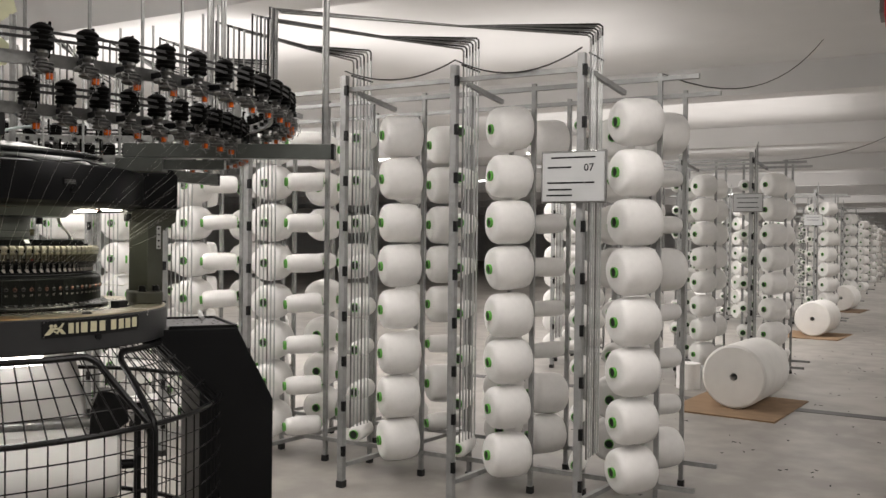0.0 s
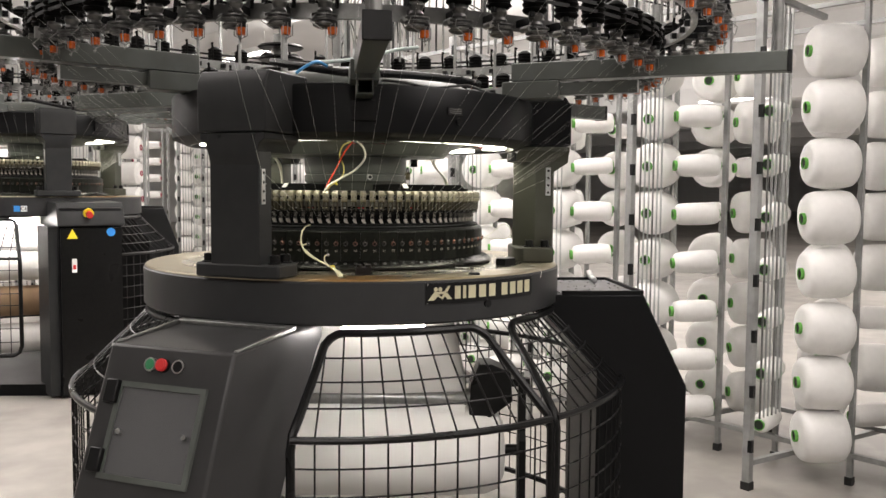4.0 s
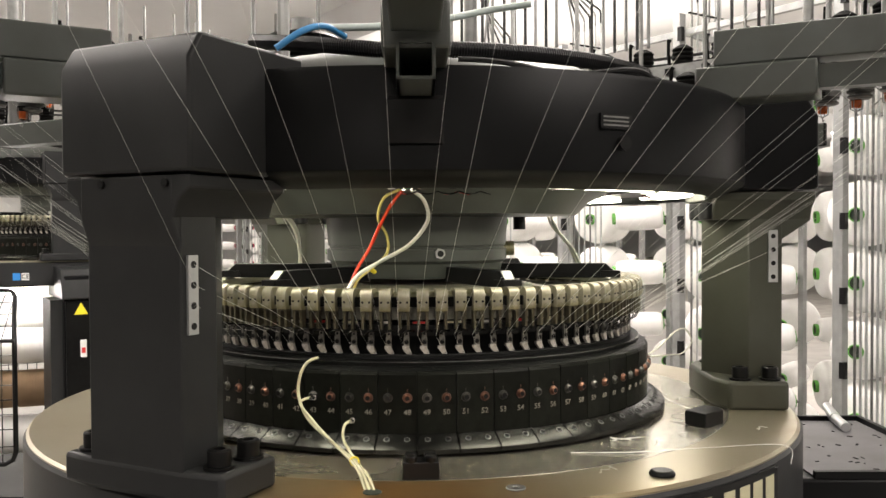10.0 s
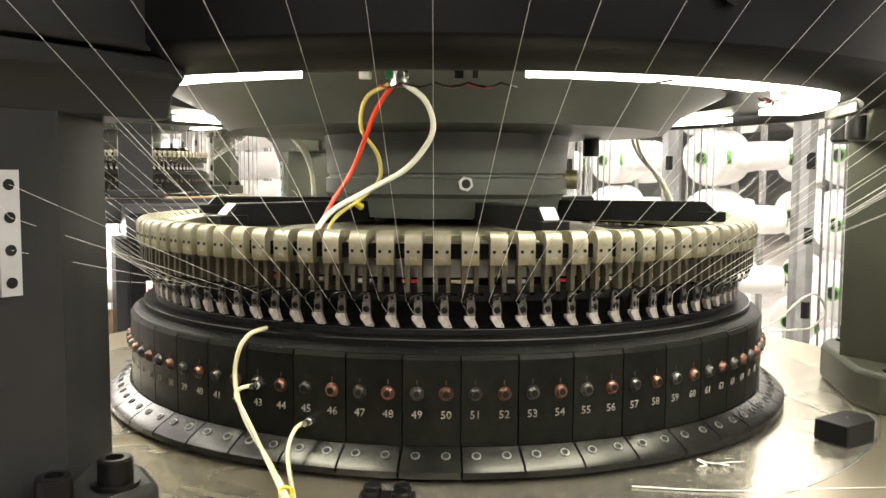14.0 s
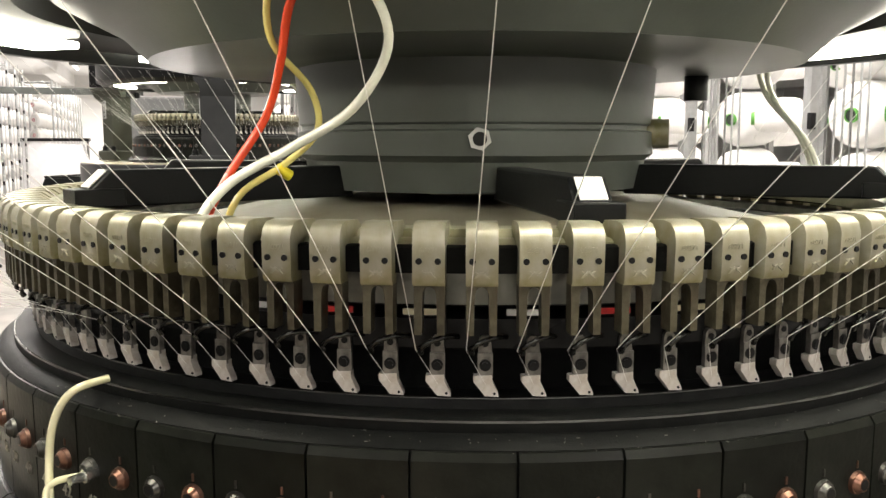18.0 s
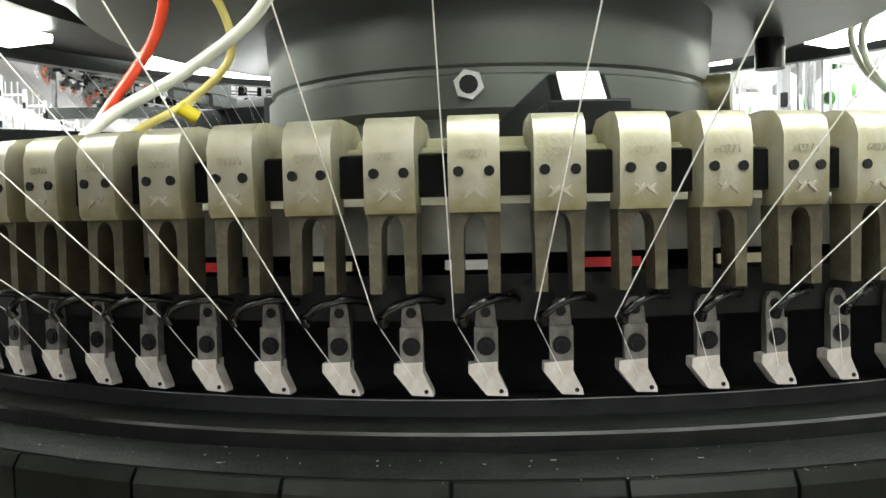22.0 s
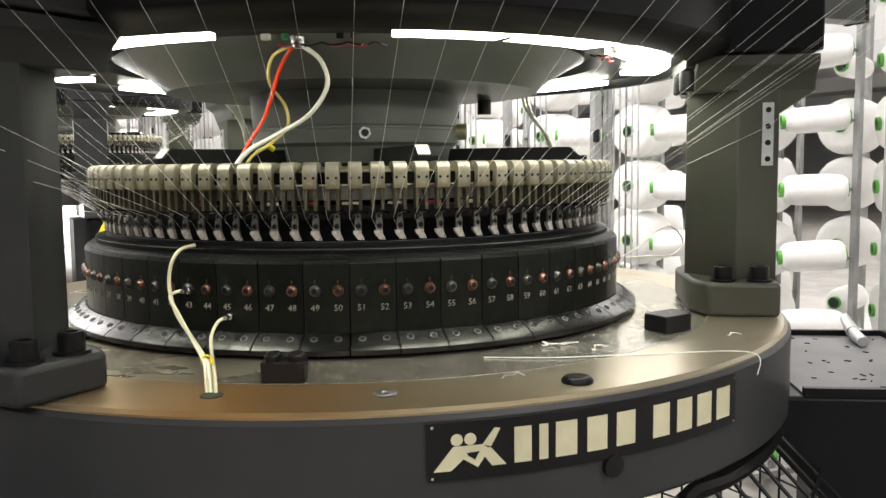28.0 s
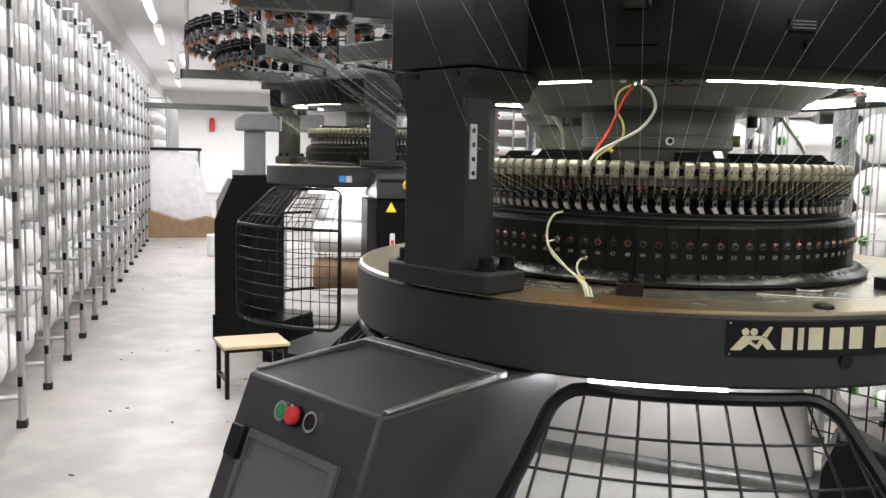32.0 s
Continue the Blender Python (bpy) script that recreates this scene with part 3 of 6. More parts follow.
    cam_box = part("cam_box", g, M_LINT, root, "black cam box ring dusted with lint")
    for r, z in ((0.4405, 1.3395), (0.4605, 1.3315)):
        g = Geo()
        g.lathe([(r - 0.0006, z), (r, z - 0.0004), (r + 0.0006, z), (r + 0.0005, z + 0.0014), (r - 0.0005, z + 0.0014)], 160)
        part("polished_rim", g, M_RIM, cam_box, "polished rim line")
    if full:
        g = Geo()
        rl = random.Random(31)
        for i in range(170):
            a, r = rl.uniform(-160, -45), rl.uniform(0.4555, 0.4775)
            z = 1.3232 - max(0.0, r - 0.455) * 0.225 + (0.0038 if r < 0.474 else 0.0012)
            l = rl.choice((0.0004, 0.0005, 0.0006, 0.0010, 0.0022))
            g.box((0, 0, 0), (l, 0.0004, 0.0003), Matrix.Translation(polar(r, a, z)) @ turn(rl.uniform(0, 180)))
        tagged(part("lint_dust", g, M_FINGER_LINT, cam_box, "pale flecks of lint on the ring"), kind="stuff")
    seg = cached("seg", segment_mesh)
    sc = (cached("scA", lambda: screw_mesh(M_SCREW)), cached("scB", lambda: screw_mesh(M_COPPER)))
    for i in range(48):
        a = SCREW0 - STEP * 0.5 + i * 2 * STEP
        part("cam_segment", seg, None, cam_box, at=turn(a))
    fl, fh = cached("flange", flange_mesh), cached("flangehole", flange_hole_mesh)
    flange = new("flange_ring")
    flange.parent = root
    for i in range(48):
        a = SCREW0 - STEP * 0.5 + i * 2 * STEP
        part("flange_plate", fl, None, flange, at=turn(a))
        if full:
            for h in (-0.5, 0.5):
                part("countersunk_bolt", fh, None, flange, at=turn(a + h * STEP))
    for k in range(96):
        part("lock_screw", sc[k % 2 == 0], None, cam_box, at=turn(SCREW0 + (k - 50) * STEP) @ Matrix.Translation((0, 0, 1.278)))
    for k in numbers:
        me = text_mesh("engraved_number", str(k), 0.0122, M_DIGIT)
        part("engraved_number", me, None, cam_box,
             at=turn(SCREW0 + (k - 50) * STEP) @ Matrix.Translation((0.4784, 0, 1.2545)) @ Matrix(((0, 0, 1, 0), (1, 0, 0, 0), (0, 1, 0, 0), (0, 0, 0, 1))))
    # feeder ring
    g = Geo()
    g.lathe([(0.404, 1.426), (0.450, 1.426), (0.450, 1.4375), (0.446, 1.4395), (0.438, 1.4395), (0.432, 1.4440), (0.410, 1.4440), (0.404, 1.4400)], 128)
    g.cur = 0
    ring = part("feeder_ring", g, M_CREAM_RING, root, "cream coloured feeder ring")
    g = Geo()
    g.lathe([(0.440, 1.4205), (0.4585, 1.4205), (0.4585, 1.4355), (0.456, 1.4365), (0.440, 1.4365)], 128)
    part("black_band", g, M_MATTE, ring)
    g = Geo()
    g.lathe([(0.400, 1.398), (0.436, 1.398), (0.436, 1.4175), (0.400, 1.4175)], 128)
    part("inner_band", g, M_PALE, ring, "pale inner plate")
    g = Geo()
    g.lathe([(0.400, 1.372), (0.440, 1.372), (0.440, 1.390), (0.400, 1.390)], 128)
    part("lower_band", g, M_BLACK, ring)
    for i in range(48):
        g = Geo()
        g.lathe([(0.4365, 1.3918), (0.4385, 1.3918), (0.4385, 1.3956), (0.4365, 1.3956)], 3, FIRST + i * 2 * STEP - 1.7 - 0.4 * (i % 3), FIRST + i * 2 * STEP + 0.9)
        part("small_label", g, (M_WHITE, M_RED, M_GOLD)[i % 3] if full else M_WHITE, ring)
    fm, pm, hm, km = cached("feeder", feeder_mesh), cached("prongs", prong_mesh), cached("holes", hole_mesh), cached("mark", mark_mesh)
    bm_, km2, sm, tm = cached("finger", finger_mesh), cached("hook", hook_mesh), cached("fscrew", finger_screw_mesh), cached("tip", tip_mesh)
    nm_ = cached("number", lambda: text_mesh("cast_number", "60271", 0.0044, M_CREAM, 0.0004))
    fingers = new("finger_ring")
    fingers.parent = root
    for i in range(96):
        a = FIRST + i * STEP
        m = turn(a - 90) @ Matrix.Translation((0, 0.460, 1.428))
        part("feeder", fm, None, ring, at=m)
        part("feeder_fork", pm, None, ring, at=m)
        part("face_eyelet", hm, None, ring, at=m)
        near = full and -175 < ((a + 180) % 360 - 180) < -30
        if near:
            part("cast_mark", km, None, ring, at=m)
            part("cast_number", nm_, None, ring, at=m @ Matrix.Translation((0, 0.0084, 0.0072)) @ Matrix(((-1, 0, 0, 0), (0, 0, 1, 0), (0, 1, 0, 0), (0, 0, 0, 1))))
        m = turn(a - 90 + 0.35) @ Matrix.Translation((0, 0.441, 1.428))
        part("finger", bm_, None, fingers, at=m)
        part("finger_tip", tm, None, fingers, at=m)
        if full:
            part("finger_hook", km2, None, fingers, at=m)
            part("finger_screw", sm, None, fingers, at=m)
    # posts, caps and top beams
    for j, a in enumerate(POSTS):
        m = turn(a)
        post = part("post", post_mesh(0.782 if j == 0 else 0.738), M_GREY if j == 0 else M_OLIVE, root, at=m, bevel=0.006)
        g = Geo()
        fh = 0.043 if j == 0 else 0.056
        rs = 0.0 if j == 0 else -0.044
        g.prism([(0.662 + rs, -0.142), (0.776 + rs, -0.146), (0.784 + rs, -0.090), (0.784 + rs, 0.090), (0.776 + rs, 0.146), (0.662 + rs, 0.142), (0.640 + rs, 0.090), (0.640 + rs, -0.090)], "z", 1.190, 1.190 + fh)
        part("post_foot", g, M_GREY if j == 0 else M_OLIVE, post, bevel=0.007)
        for bx in (0.690 + rs, 0.748 + rs):
            for by in (-0.116, 0.116):
                part("cap_bolt", cached("bolt", bolt_mesh), None, post, "black socket head bolt", at=Matrix.Translation((bx, by, 1.190 + fh)))
        g = Geo()
        g.prism([(0.56, 1.621), (0.797, 1.621), (0.797, 1.765), (0.775, 1.80), (0.56, 1.80)], "y", -0.118, 0.118)
        part("post_cap", g, M_GREY if j == 0 else M_LEG, post, bevel=0.005)
        for py in (0.075, -0.04):
            part("plug_dot", Geo().rod((0.796, py, 1.607), (0.799, py, 1.607), 0.006, 10), M_PLASTIC, post)
        for by in (-0.062, 0.017):
            part("black_block", Geo().lathe([(0, 1.563), (0.0155, 1.563), (0.018, 1.566), (0.018, 1.596), (0, 1.596)], 16, m=Matrix.Translation((0.596, by, 0))), M_PLASTIC, post)
        for s in (-1, 1):
            g = Geo()
            rg = 0.763 if j == 0 else 0.719
            zs = 1.461 if j == 0 else 1.489
            g.box((rg, s * 0.0872, zs), (0.018, 0.004, 0.104))
            strip = part("guide_strip", g, M_ALU, post, "bright drilled guide strip")
            for k in range(4):
                g = Geo()
                g.rod((rg, s * 0.0885, zs - 0.041 + k * 0.027), (rg, s * 0.0900, zs - 0.041 + k * 0.027), 0.0048, 10)
                part("guide_eye", g, M_PLASTIC, strip)
    for k6 in range(6):
        m = turn(-118.0 + 60 * k6)
        r1, zb = (1.35, 1.818) if k6 % 2 == 0 else (1.507, 1.860)
        g = Geo()
        g.box(((r1 + 0.62) / 2, 0, zb), (r1 - 0.62, 0.062, 0.062))
        beam = part("top_beam", g, M_HUB, root, "grey square steel beam with a black end cap", at=m, bevel=0.003)
        g = Geo()
        g.box((r1 + 0.006, 0, zb), (0.014, 0.067, 0.067))
        part("end_cap", g, M_PLASTIC, beam, bevel=0.003)
        g = Geo()
        g.box((0.69, 0, 1.797), (0.20, 0.085, 0.060))
        part("beam_foot", g, M_HUB, beam, bevel=0.004)
        g = Geo()
        if k6 % 2 == 0:
            for c, sz in (((0, 0.022), (0.17, 0.048, 0.004)), ((0, -0.022), (0.17, 0.048, 0.004)), ((0.022, 0), (0.17, 0.004, 0.048)), ((-0.022, 0), (0.17, 0.004, 0.048))):
                g.box((0.715, c[0], 1.751 + c[1]), sz)
        else:
            g.box((0.90, 0, 1.800), (0.30, 0.036, 0.040))
        part("beam_stub", g, M_HUB, beam)
        g = Geo()
        g.rod((r1 - 0.03, 0, zb + 0.03), (r1 - 0.03, 0, 2.9), 0.015, 14)
        part("upright_tube", g, M_DULL, beam)
        g = Geo()
        g.rod((1.10, 0, 1.888), (1.10, 0, 2.06), 0.016, 12)
        part("ring_post", g, M_DULL, beam)
    # six black scraper arms that reach from the hub to the ring
    for k6 in range(6):
        m = turn(-95.6 + 60 * k6)
        g = Geo()
        g.prism([(0.165, 1.444), (0.400, 1.444), (0.413, 1.450), (0.413, 1.458), (0.396, 1.474), (0.165, 1.474)], "y", -0.013, 0.013)
        arm = part("hub_arm", g, M_LEG, root, "black bar from the hub to the ring", at=m, bevel=0.002)
        g = Geo()
        g.prism([(0.4125, 1.4595), (0.3980, 1.4730), (0.3985, 1.4742), (0.4132, 1.4605)], "y", -0.0092, 0.0092)
        part("pale_tip", g, M_WHITE, arm)
        g = Geo()
        g.box((0.405, 0, 1.452), (0.04, 0.034, 0.014))
        part("arm_clamp", g, M_LEG, arm, bevel=0.001)
    # corrugated hose and loose cable on the crown
    g = Geo()
    path = [polar(0.40 + 0.10 * min(1, (a + 165) / 40), a, 1.885 - 0.06 * min(1, (a + 165) / 40)) for a in range(-165, -60, 2)]
    g.sweep(path, 0.011, 8)
    hose = part("crown_hose", g, M_HOSE_B, root, "black corrugated cable hose")
    g = Geo()
    for a in range(-164, -61):
        for h in (0.0, 0.5):
            b = a + h
            f = min(1, (b + 165) / 40)
            c, d = polar(0.40 + 0.10 * f, b, 1.885 - 0.06 * f), polar(0.40 + 0.10 * f, b + 0.25, 1.885 - 0.06 * f)
            g.rod(c, d, 0.0135, 8)
    part("hose_ribs", g, M_HOSE_B, hose)
    g = Geo()
    g.sweep([polar(0.60 + 0.01 * math.sin(a * 0.35), a, 1.785 + 0.008 * math.sin(a * 0.21)) for a in range(-112, -58, 2)], 0.004, 6)
    part("crown_cable", g, M_RUBBER, root)
    g = Geo()
    g.lathe([(0.6605, 1.690), (0.6635, 1.690), (0.6635, 1.712), (0.6605, 1.712)], 6, -94.4, -89.4)
    plate0 = part("data_plate", g, M_PLASTIC, root, "small black data plate")
    for z in (1.694, 1.700, 1.706):
        g = Geo()
        g.lathe([(0.6635, z), (0.6638, z), (0.6638, z + 0.0025), (0.6635, z + 0.0025)], 4, -94.0, -90.0)
        part("unreadable_bar", g, M_DULL, plate0)
    g = Geo()
    g.rod(polar(0.655, -90.8, 1.670), polar(0.668, -90.8, 1.670), 0.011, 16)
    part("dark_lens", g, M_BLACK, root)
    # drive wheel stack above the crown
    g = Geo()
    g.rod((-0.05, 0.54, 1.80), (-0.05, 0.54, 2.10), 0.03, 12)
    wheels = part("wheel_shaft", g, M_DULL, root)
    for z in (1.94, 1.99, 2.04):
        g = Geo()
        g.lathe([(0.0, z), (0.088, z), (0.096, z + 0.006), (0.088, z + 0.014), (0.0, z + 0.014)], 32, m=Matrix.Translation((-0.05, 0.54, 0)))
        part("drive_wheel", g, M_BLACK, wheels, "black drive wheel")
    part("crown_rod", Geo().rod((-0.30, -0.02, 1.86), (-0.30, -0.02, 2.25), 0.012, 10), M_DULL, root)
    part("crown_rod", Geo().rod((0.10, -0.06, 1.86), (0.10, -0.06, 2.45), 0.014, 10), M_DULL, root)
    # raised rounded cover on the crown's face
    g = Geo()
    g.lathe([(0.6595, 1.664), (0.6625, 1.661), (0.669, 1.663), (0.672, 1.670), (0.672, 1.722), (0.667, 1.728), (0.6595, 1.728)], 8, -121.2, -114.8)
    part("face_cover", g, M_PLASTIC, root, "black rounded cover plate")
    # plugs and wires between the lamps
    if full:
        for a, r, w, d, mt in ((-122.6, 0.488, 0.020, 0.012, M_WHITE), (-119.6, 0.488, 0.014, 0.010, M_GREENBTN), (-117.5, 0.486, 0.008, 0.008, M_STEEL), (-111.2, 0.486, 0.016, 0.010, M_PLASTIC), (-109.2, 0.490, 0.010, 0.012, M_PLASTIC), (-86.3, 0.52, 0.012, 0.02, M_PLASTIC), (-60.5, 0.52, 0.02, 0.012, M_WHITE), (-58.0, 0.51, 0.010, 0.010, M_RED)):
            part("wire_plug", Geo().box((r, 0, 1.613), (d * 0.7, w * 0.6, 0.008)), mt, root, at=turn(a), bevel=0.001)
        for a0, a1, r, mt in ((-121, -117, 0.480, M_RED), (-120, -110, 0.484, M_PLASTIC), (-113, -107, 0.478, M_RED), (-112, -104, 0.487, M_PLASTIC), (-66, -58, 0.505, M_PLASTIC), (-63, -56, 0.500, M_RED)):
            g = Geo()
            g.sweep([polar(r + 0.004 * math.sin(b * 1.9), b, 1.606 - 0.005 * abs(math.sin(b * 0.8))) for b in range(a0, a1 + 1)], 0.0013, 5)
            part("lamp_wire", g, mt, root)
    # lamps under the crown
    for a0, a1 in ((-157, -130), (-103.5, -87.3), (-85.4, -68), (-60, -48), (-40, -20), (0, 28), (42, 74), (100, 132), (150, 182)):
        g = Geo()
        g.lathe([(0.502, 1.610), (0.566, 1.610), (0.566, 1.618), (0.502, 1.618)], 12, a0, a1)
        part("lamp_strip", g, M_LED, root, "glowing white work lamp strip")
    return root


def leg_plain(root, a):
    """A boxed steel leg with a sloping outer face and a shallow tray on top."""
    w = 0.245
    g = Geo()
    g.prism([(0.880, 0.0), (1.215, 0.0), (1.215, 0.742), (1.046, 1.082), (0.62, 1.082), (0.62, 1.03), (0.70, 1.00), (0.88, 0.80)], "y", -w, w)
    leg = part("leg", g, M_LEG, root, "dark grey boxed steel leg", at=turn(a), bevel=0.006)
    part("tray_floor", Geo().box((0.889, 0, 1.0835), (0.286, 2 * w - 0.026, 0.004)), M_TRAY, leg, "grey tray floor, coloured lighter for its glossy sheen")
    g = Geo()
    rt = random.Random(5)
    for i in range(40):
        g.box((0, 0, 0), (rt.uniform(0.002, 0.012), rt.uniform(0.001, 0.005), 0.0016), Matrix.Translation((rt.uniform(0.78, 1.02), rt.uniform(-w + 0.03, w - 0.03), 1.0862)) @ turn(rt.uniform(0, 180)))
    tagged(part("tray_dirt", g, M_RUBBER, leg, "dark flecks of dirt in the tray"), kind="stuff")
    t = 0.012
    for s in (-1, 1):
        part("tray_lip", Geo().box((0.889, s * (w - t / 2), 1.089), (0.288, t, 0.014)), M_LEG, leg)
    part("tray_lip", Geo().box((1.04, 0, 1.089), (t, 2 * w, 0.014)), M_LEG, leg)
    return leg


def leg_console(root, a):
    """The leg that carries the operator's panel."""
    w = 0.200
    g = Geo()
    g.prism([(0.86, 0.0), (1.18, 0.0), (1.253, 0.60), (1.080, 1.030), (0.80, 1.046), (0.62, 1.046), (0.62, 1.005), (0.66, 0.96), (0.86, 0.58)], "y", -w, w)
    leg = part("console", g, M_CONSOLE, root, "dark grey operator console with a smoky window", at=turn(a) @ Matrix.Translation((0, 0.005, 0)), bevel=0.008)
    t = 0.013
    for s in (-1, 1):
        g = Geo()
        g.prism([(0.804, 1.044), (1.066, 1.029), (1.066, 1.036), (0.804, 1.058)], "y", s * w, s * (w - t))
        part("tray_lip", g, M_DULL, leg, "worn shiny tray rim", bevel=0.003)
    g = Geo()
    g.prism([(0.775, 1.046), (0.803, 1.044), (0.803, 1.058), (0.775, 1.060)], "y", -w, w)
    part("tray_lip", g, M_DULL, leg, "worn shiny tray rim", bevel=0.003)
    n = Vector((0.430, 0, 0.173)).normalized()          # outward from the sloping face
    up = Vector((-0.173, 0, 0.430)).normalized()
    base = Vector((1.080, 0, 1.030))

    def face(y, down, out):
        return base - up * down + Vector((0, y, 0)) + n * out
    for y, mt, nm in ((-0.050, M_GREENBTN, "green_button"), (-0.009, M_RED, "red_button"), (0.040, M_PLASTIC, "black_button")):
        red = nm == "red_button"
        g = Geo()
        g.rod(face(y, 0.048, 0), face(y, 0.048, 0.0095), 0.0190, 20)
        b = part(nm, g, M_PLASTIC if red else M_STEEL, leg, "" if red else "button with a steel rim")
        g = Geo()
        g.rod(face(y, 0.048, 0.005), face(y, 0.048, 0.018 if red else 0.0108), 0.0170 if red else 0.0145, 20)
        if red:
            g.rod(face(y, 0.048, 0.018), face(y, 0.048, 0.0205), 0.0135, 20)
        part("button_cap", g, mt, b, bevel=0.0012)
    g = Geo()
    for y0, y1, d0, d1 in ((-0.135, 0.145, 0.098, 0.113), (-0.135, 0.145, 0.338, 0.353), (-0.135, -0.12, 0.113, 0.338), (0.13, 0.145, 0.113, 0.338)):
        c = (face(y0, d0, 0.004) + face(y1, d1, 0.004)) / 2
        mm = Matrix.Translation(c) @ Matrix(((n.x, 0, up.x, 0), (0, 1, 0, 0), (n.z, 0, up.z, 0), (0, 0, 0, 1)))
        g.box((0, 0, 0), (0.010, y1 - y0, d1 - d0), mm)
    win = part("window_frame", g, M_HUB, leg, "grey hinged window frame")
    mm = Matrix.Translation(face(0.005, 0.2255, 0.003)) @ Matrix(((n.x, 0, up.x, 0), (0, 1, 0, 0), (n.z, 0, up.z, 0), (0, 0, 0, 1)))
    g = Geo().box((0, 0, 0), (0.003, 0.25, 0.225), mm)
    part("window_pane", g, M_SCREEN, win, "smoky clear window pane")
    for d in (0.128, 0.308):
        mm = Matrix.Translation(face(-0.145, d, 0.012)) @ Matrix(((n.x, 0, up.x, 0), (0, 1, 0, 0), (n.z, 0, up.z, 0), (0, 0, 0, 1)))
        g = Geo().box((0, 0, 0), (0.024, 0.04, 0.062), mm)
        part("hinge", g, M_PLASTIC, win, "black plastic hinge", bevel=0.004)
    g = Geo()
    g.rod(face(0.115, 0.225, 0.004), face(0.115, 0.225, 0.022), 0.007, 12)
    g.rod(face(-0.095, 0.23, 0.004), face(-0.095, 0.23, 0.016), 0.008, 12)
    part("latch", g, M_STEEL, win)
    return leg


def guard(root, a0, a1, label="black wire mesh guard panel"):
    """A wire guard panel: sloping upper half, upright lower half, framed in bent tube."""
    inset = 3.8

    def pt(a, h):
        # h: 0 at the top rim, 1 at the shoulder hoop, 2 at the bottom
        if h <= 1:
            return polar(0.745 + 0.255 * h, a, 1.030 - 0.250 * h)
        return polar(1.0, a, 0.78 - 0.65 * (h - 1))

    def edge(h):
        return inset * max(0.0, 1.0 - h)

    # half of the outline: round top corner, sloping edge, upright edge, round bottom corner
    side = [(edge(0.2) + 4.6 * (1 - math.sin(math.pi / 2 * q)), 0.2 * (1 - math.cos(math.pi / 2 * q))) for q in (0.0, 0.25, 0.5, 0.75, 1.0)]
    side += [(edge(h), h) for h in (0.5, 0.8, 0.95)] + [(0.0, h) for h in (1.05, 1.3, 1.6, 1.9)] + [(0.9, 1.97), (3.0, 2.0)]
    n = max(6, int((a1 - a0) / 4))
    span = [a0 + (a1 - a0) * i / n for i in range(n + 1)]
    inner = [a for a in span if a0 + 9.0 < a < a1 - 9.0]
    loop = [pt(a, 0.0) for a in inner] + [pt(a1 - d, h) for d, h in side] + [pt(a, 2.0) for a in inner[::-1]] + [pt(a0 + d, h) for d, h in side[::-1]]
    g = Geo()
    g.sweep(loop, 0.013, 8, closed=True)
    fr = part("guard_frame", g, M_BLACK, root, label)
    g = Geo()
    g.sweep([pt(a, 1.0) for a in span], 0.011, 8)
    part("guard_hoop", g, M_BLACK, fr)
    k = int((a1 - a0) / 3.6)
    for i in range(1, k):
        a = a0 + (a1 - a0) * i / k
        d = min(a - a0, a1 - a)
        top = 0.0 if d > inset + 2.5 else max(0.10, 1.0 - d / inset)
        g = Geo()
        g.sweep([pt(a, top), pt(a, 1.0), pt(a, 2.0)], 0.0030, 5)
        part("guard_wire", g, M_BLACK, fr)
    for h in (0.25, 0.48, 0.72, 1.12, 1.24, 1.36, 1.48, 1.60, 1.72, 1.86):
        e = edge(h)
        g = Geo()
        g.sweep([pt(a0 + e + (a1 - a0 - 2 * e) * i / n, h) for i in range(n + 1)], 0.0030, 5)
        part("guard_wire", g, M_BLACK, fr)


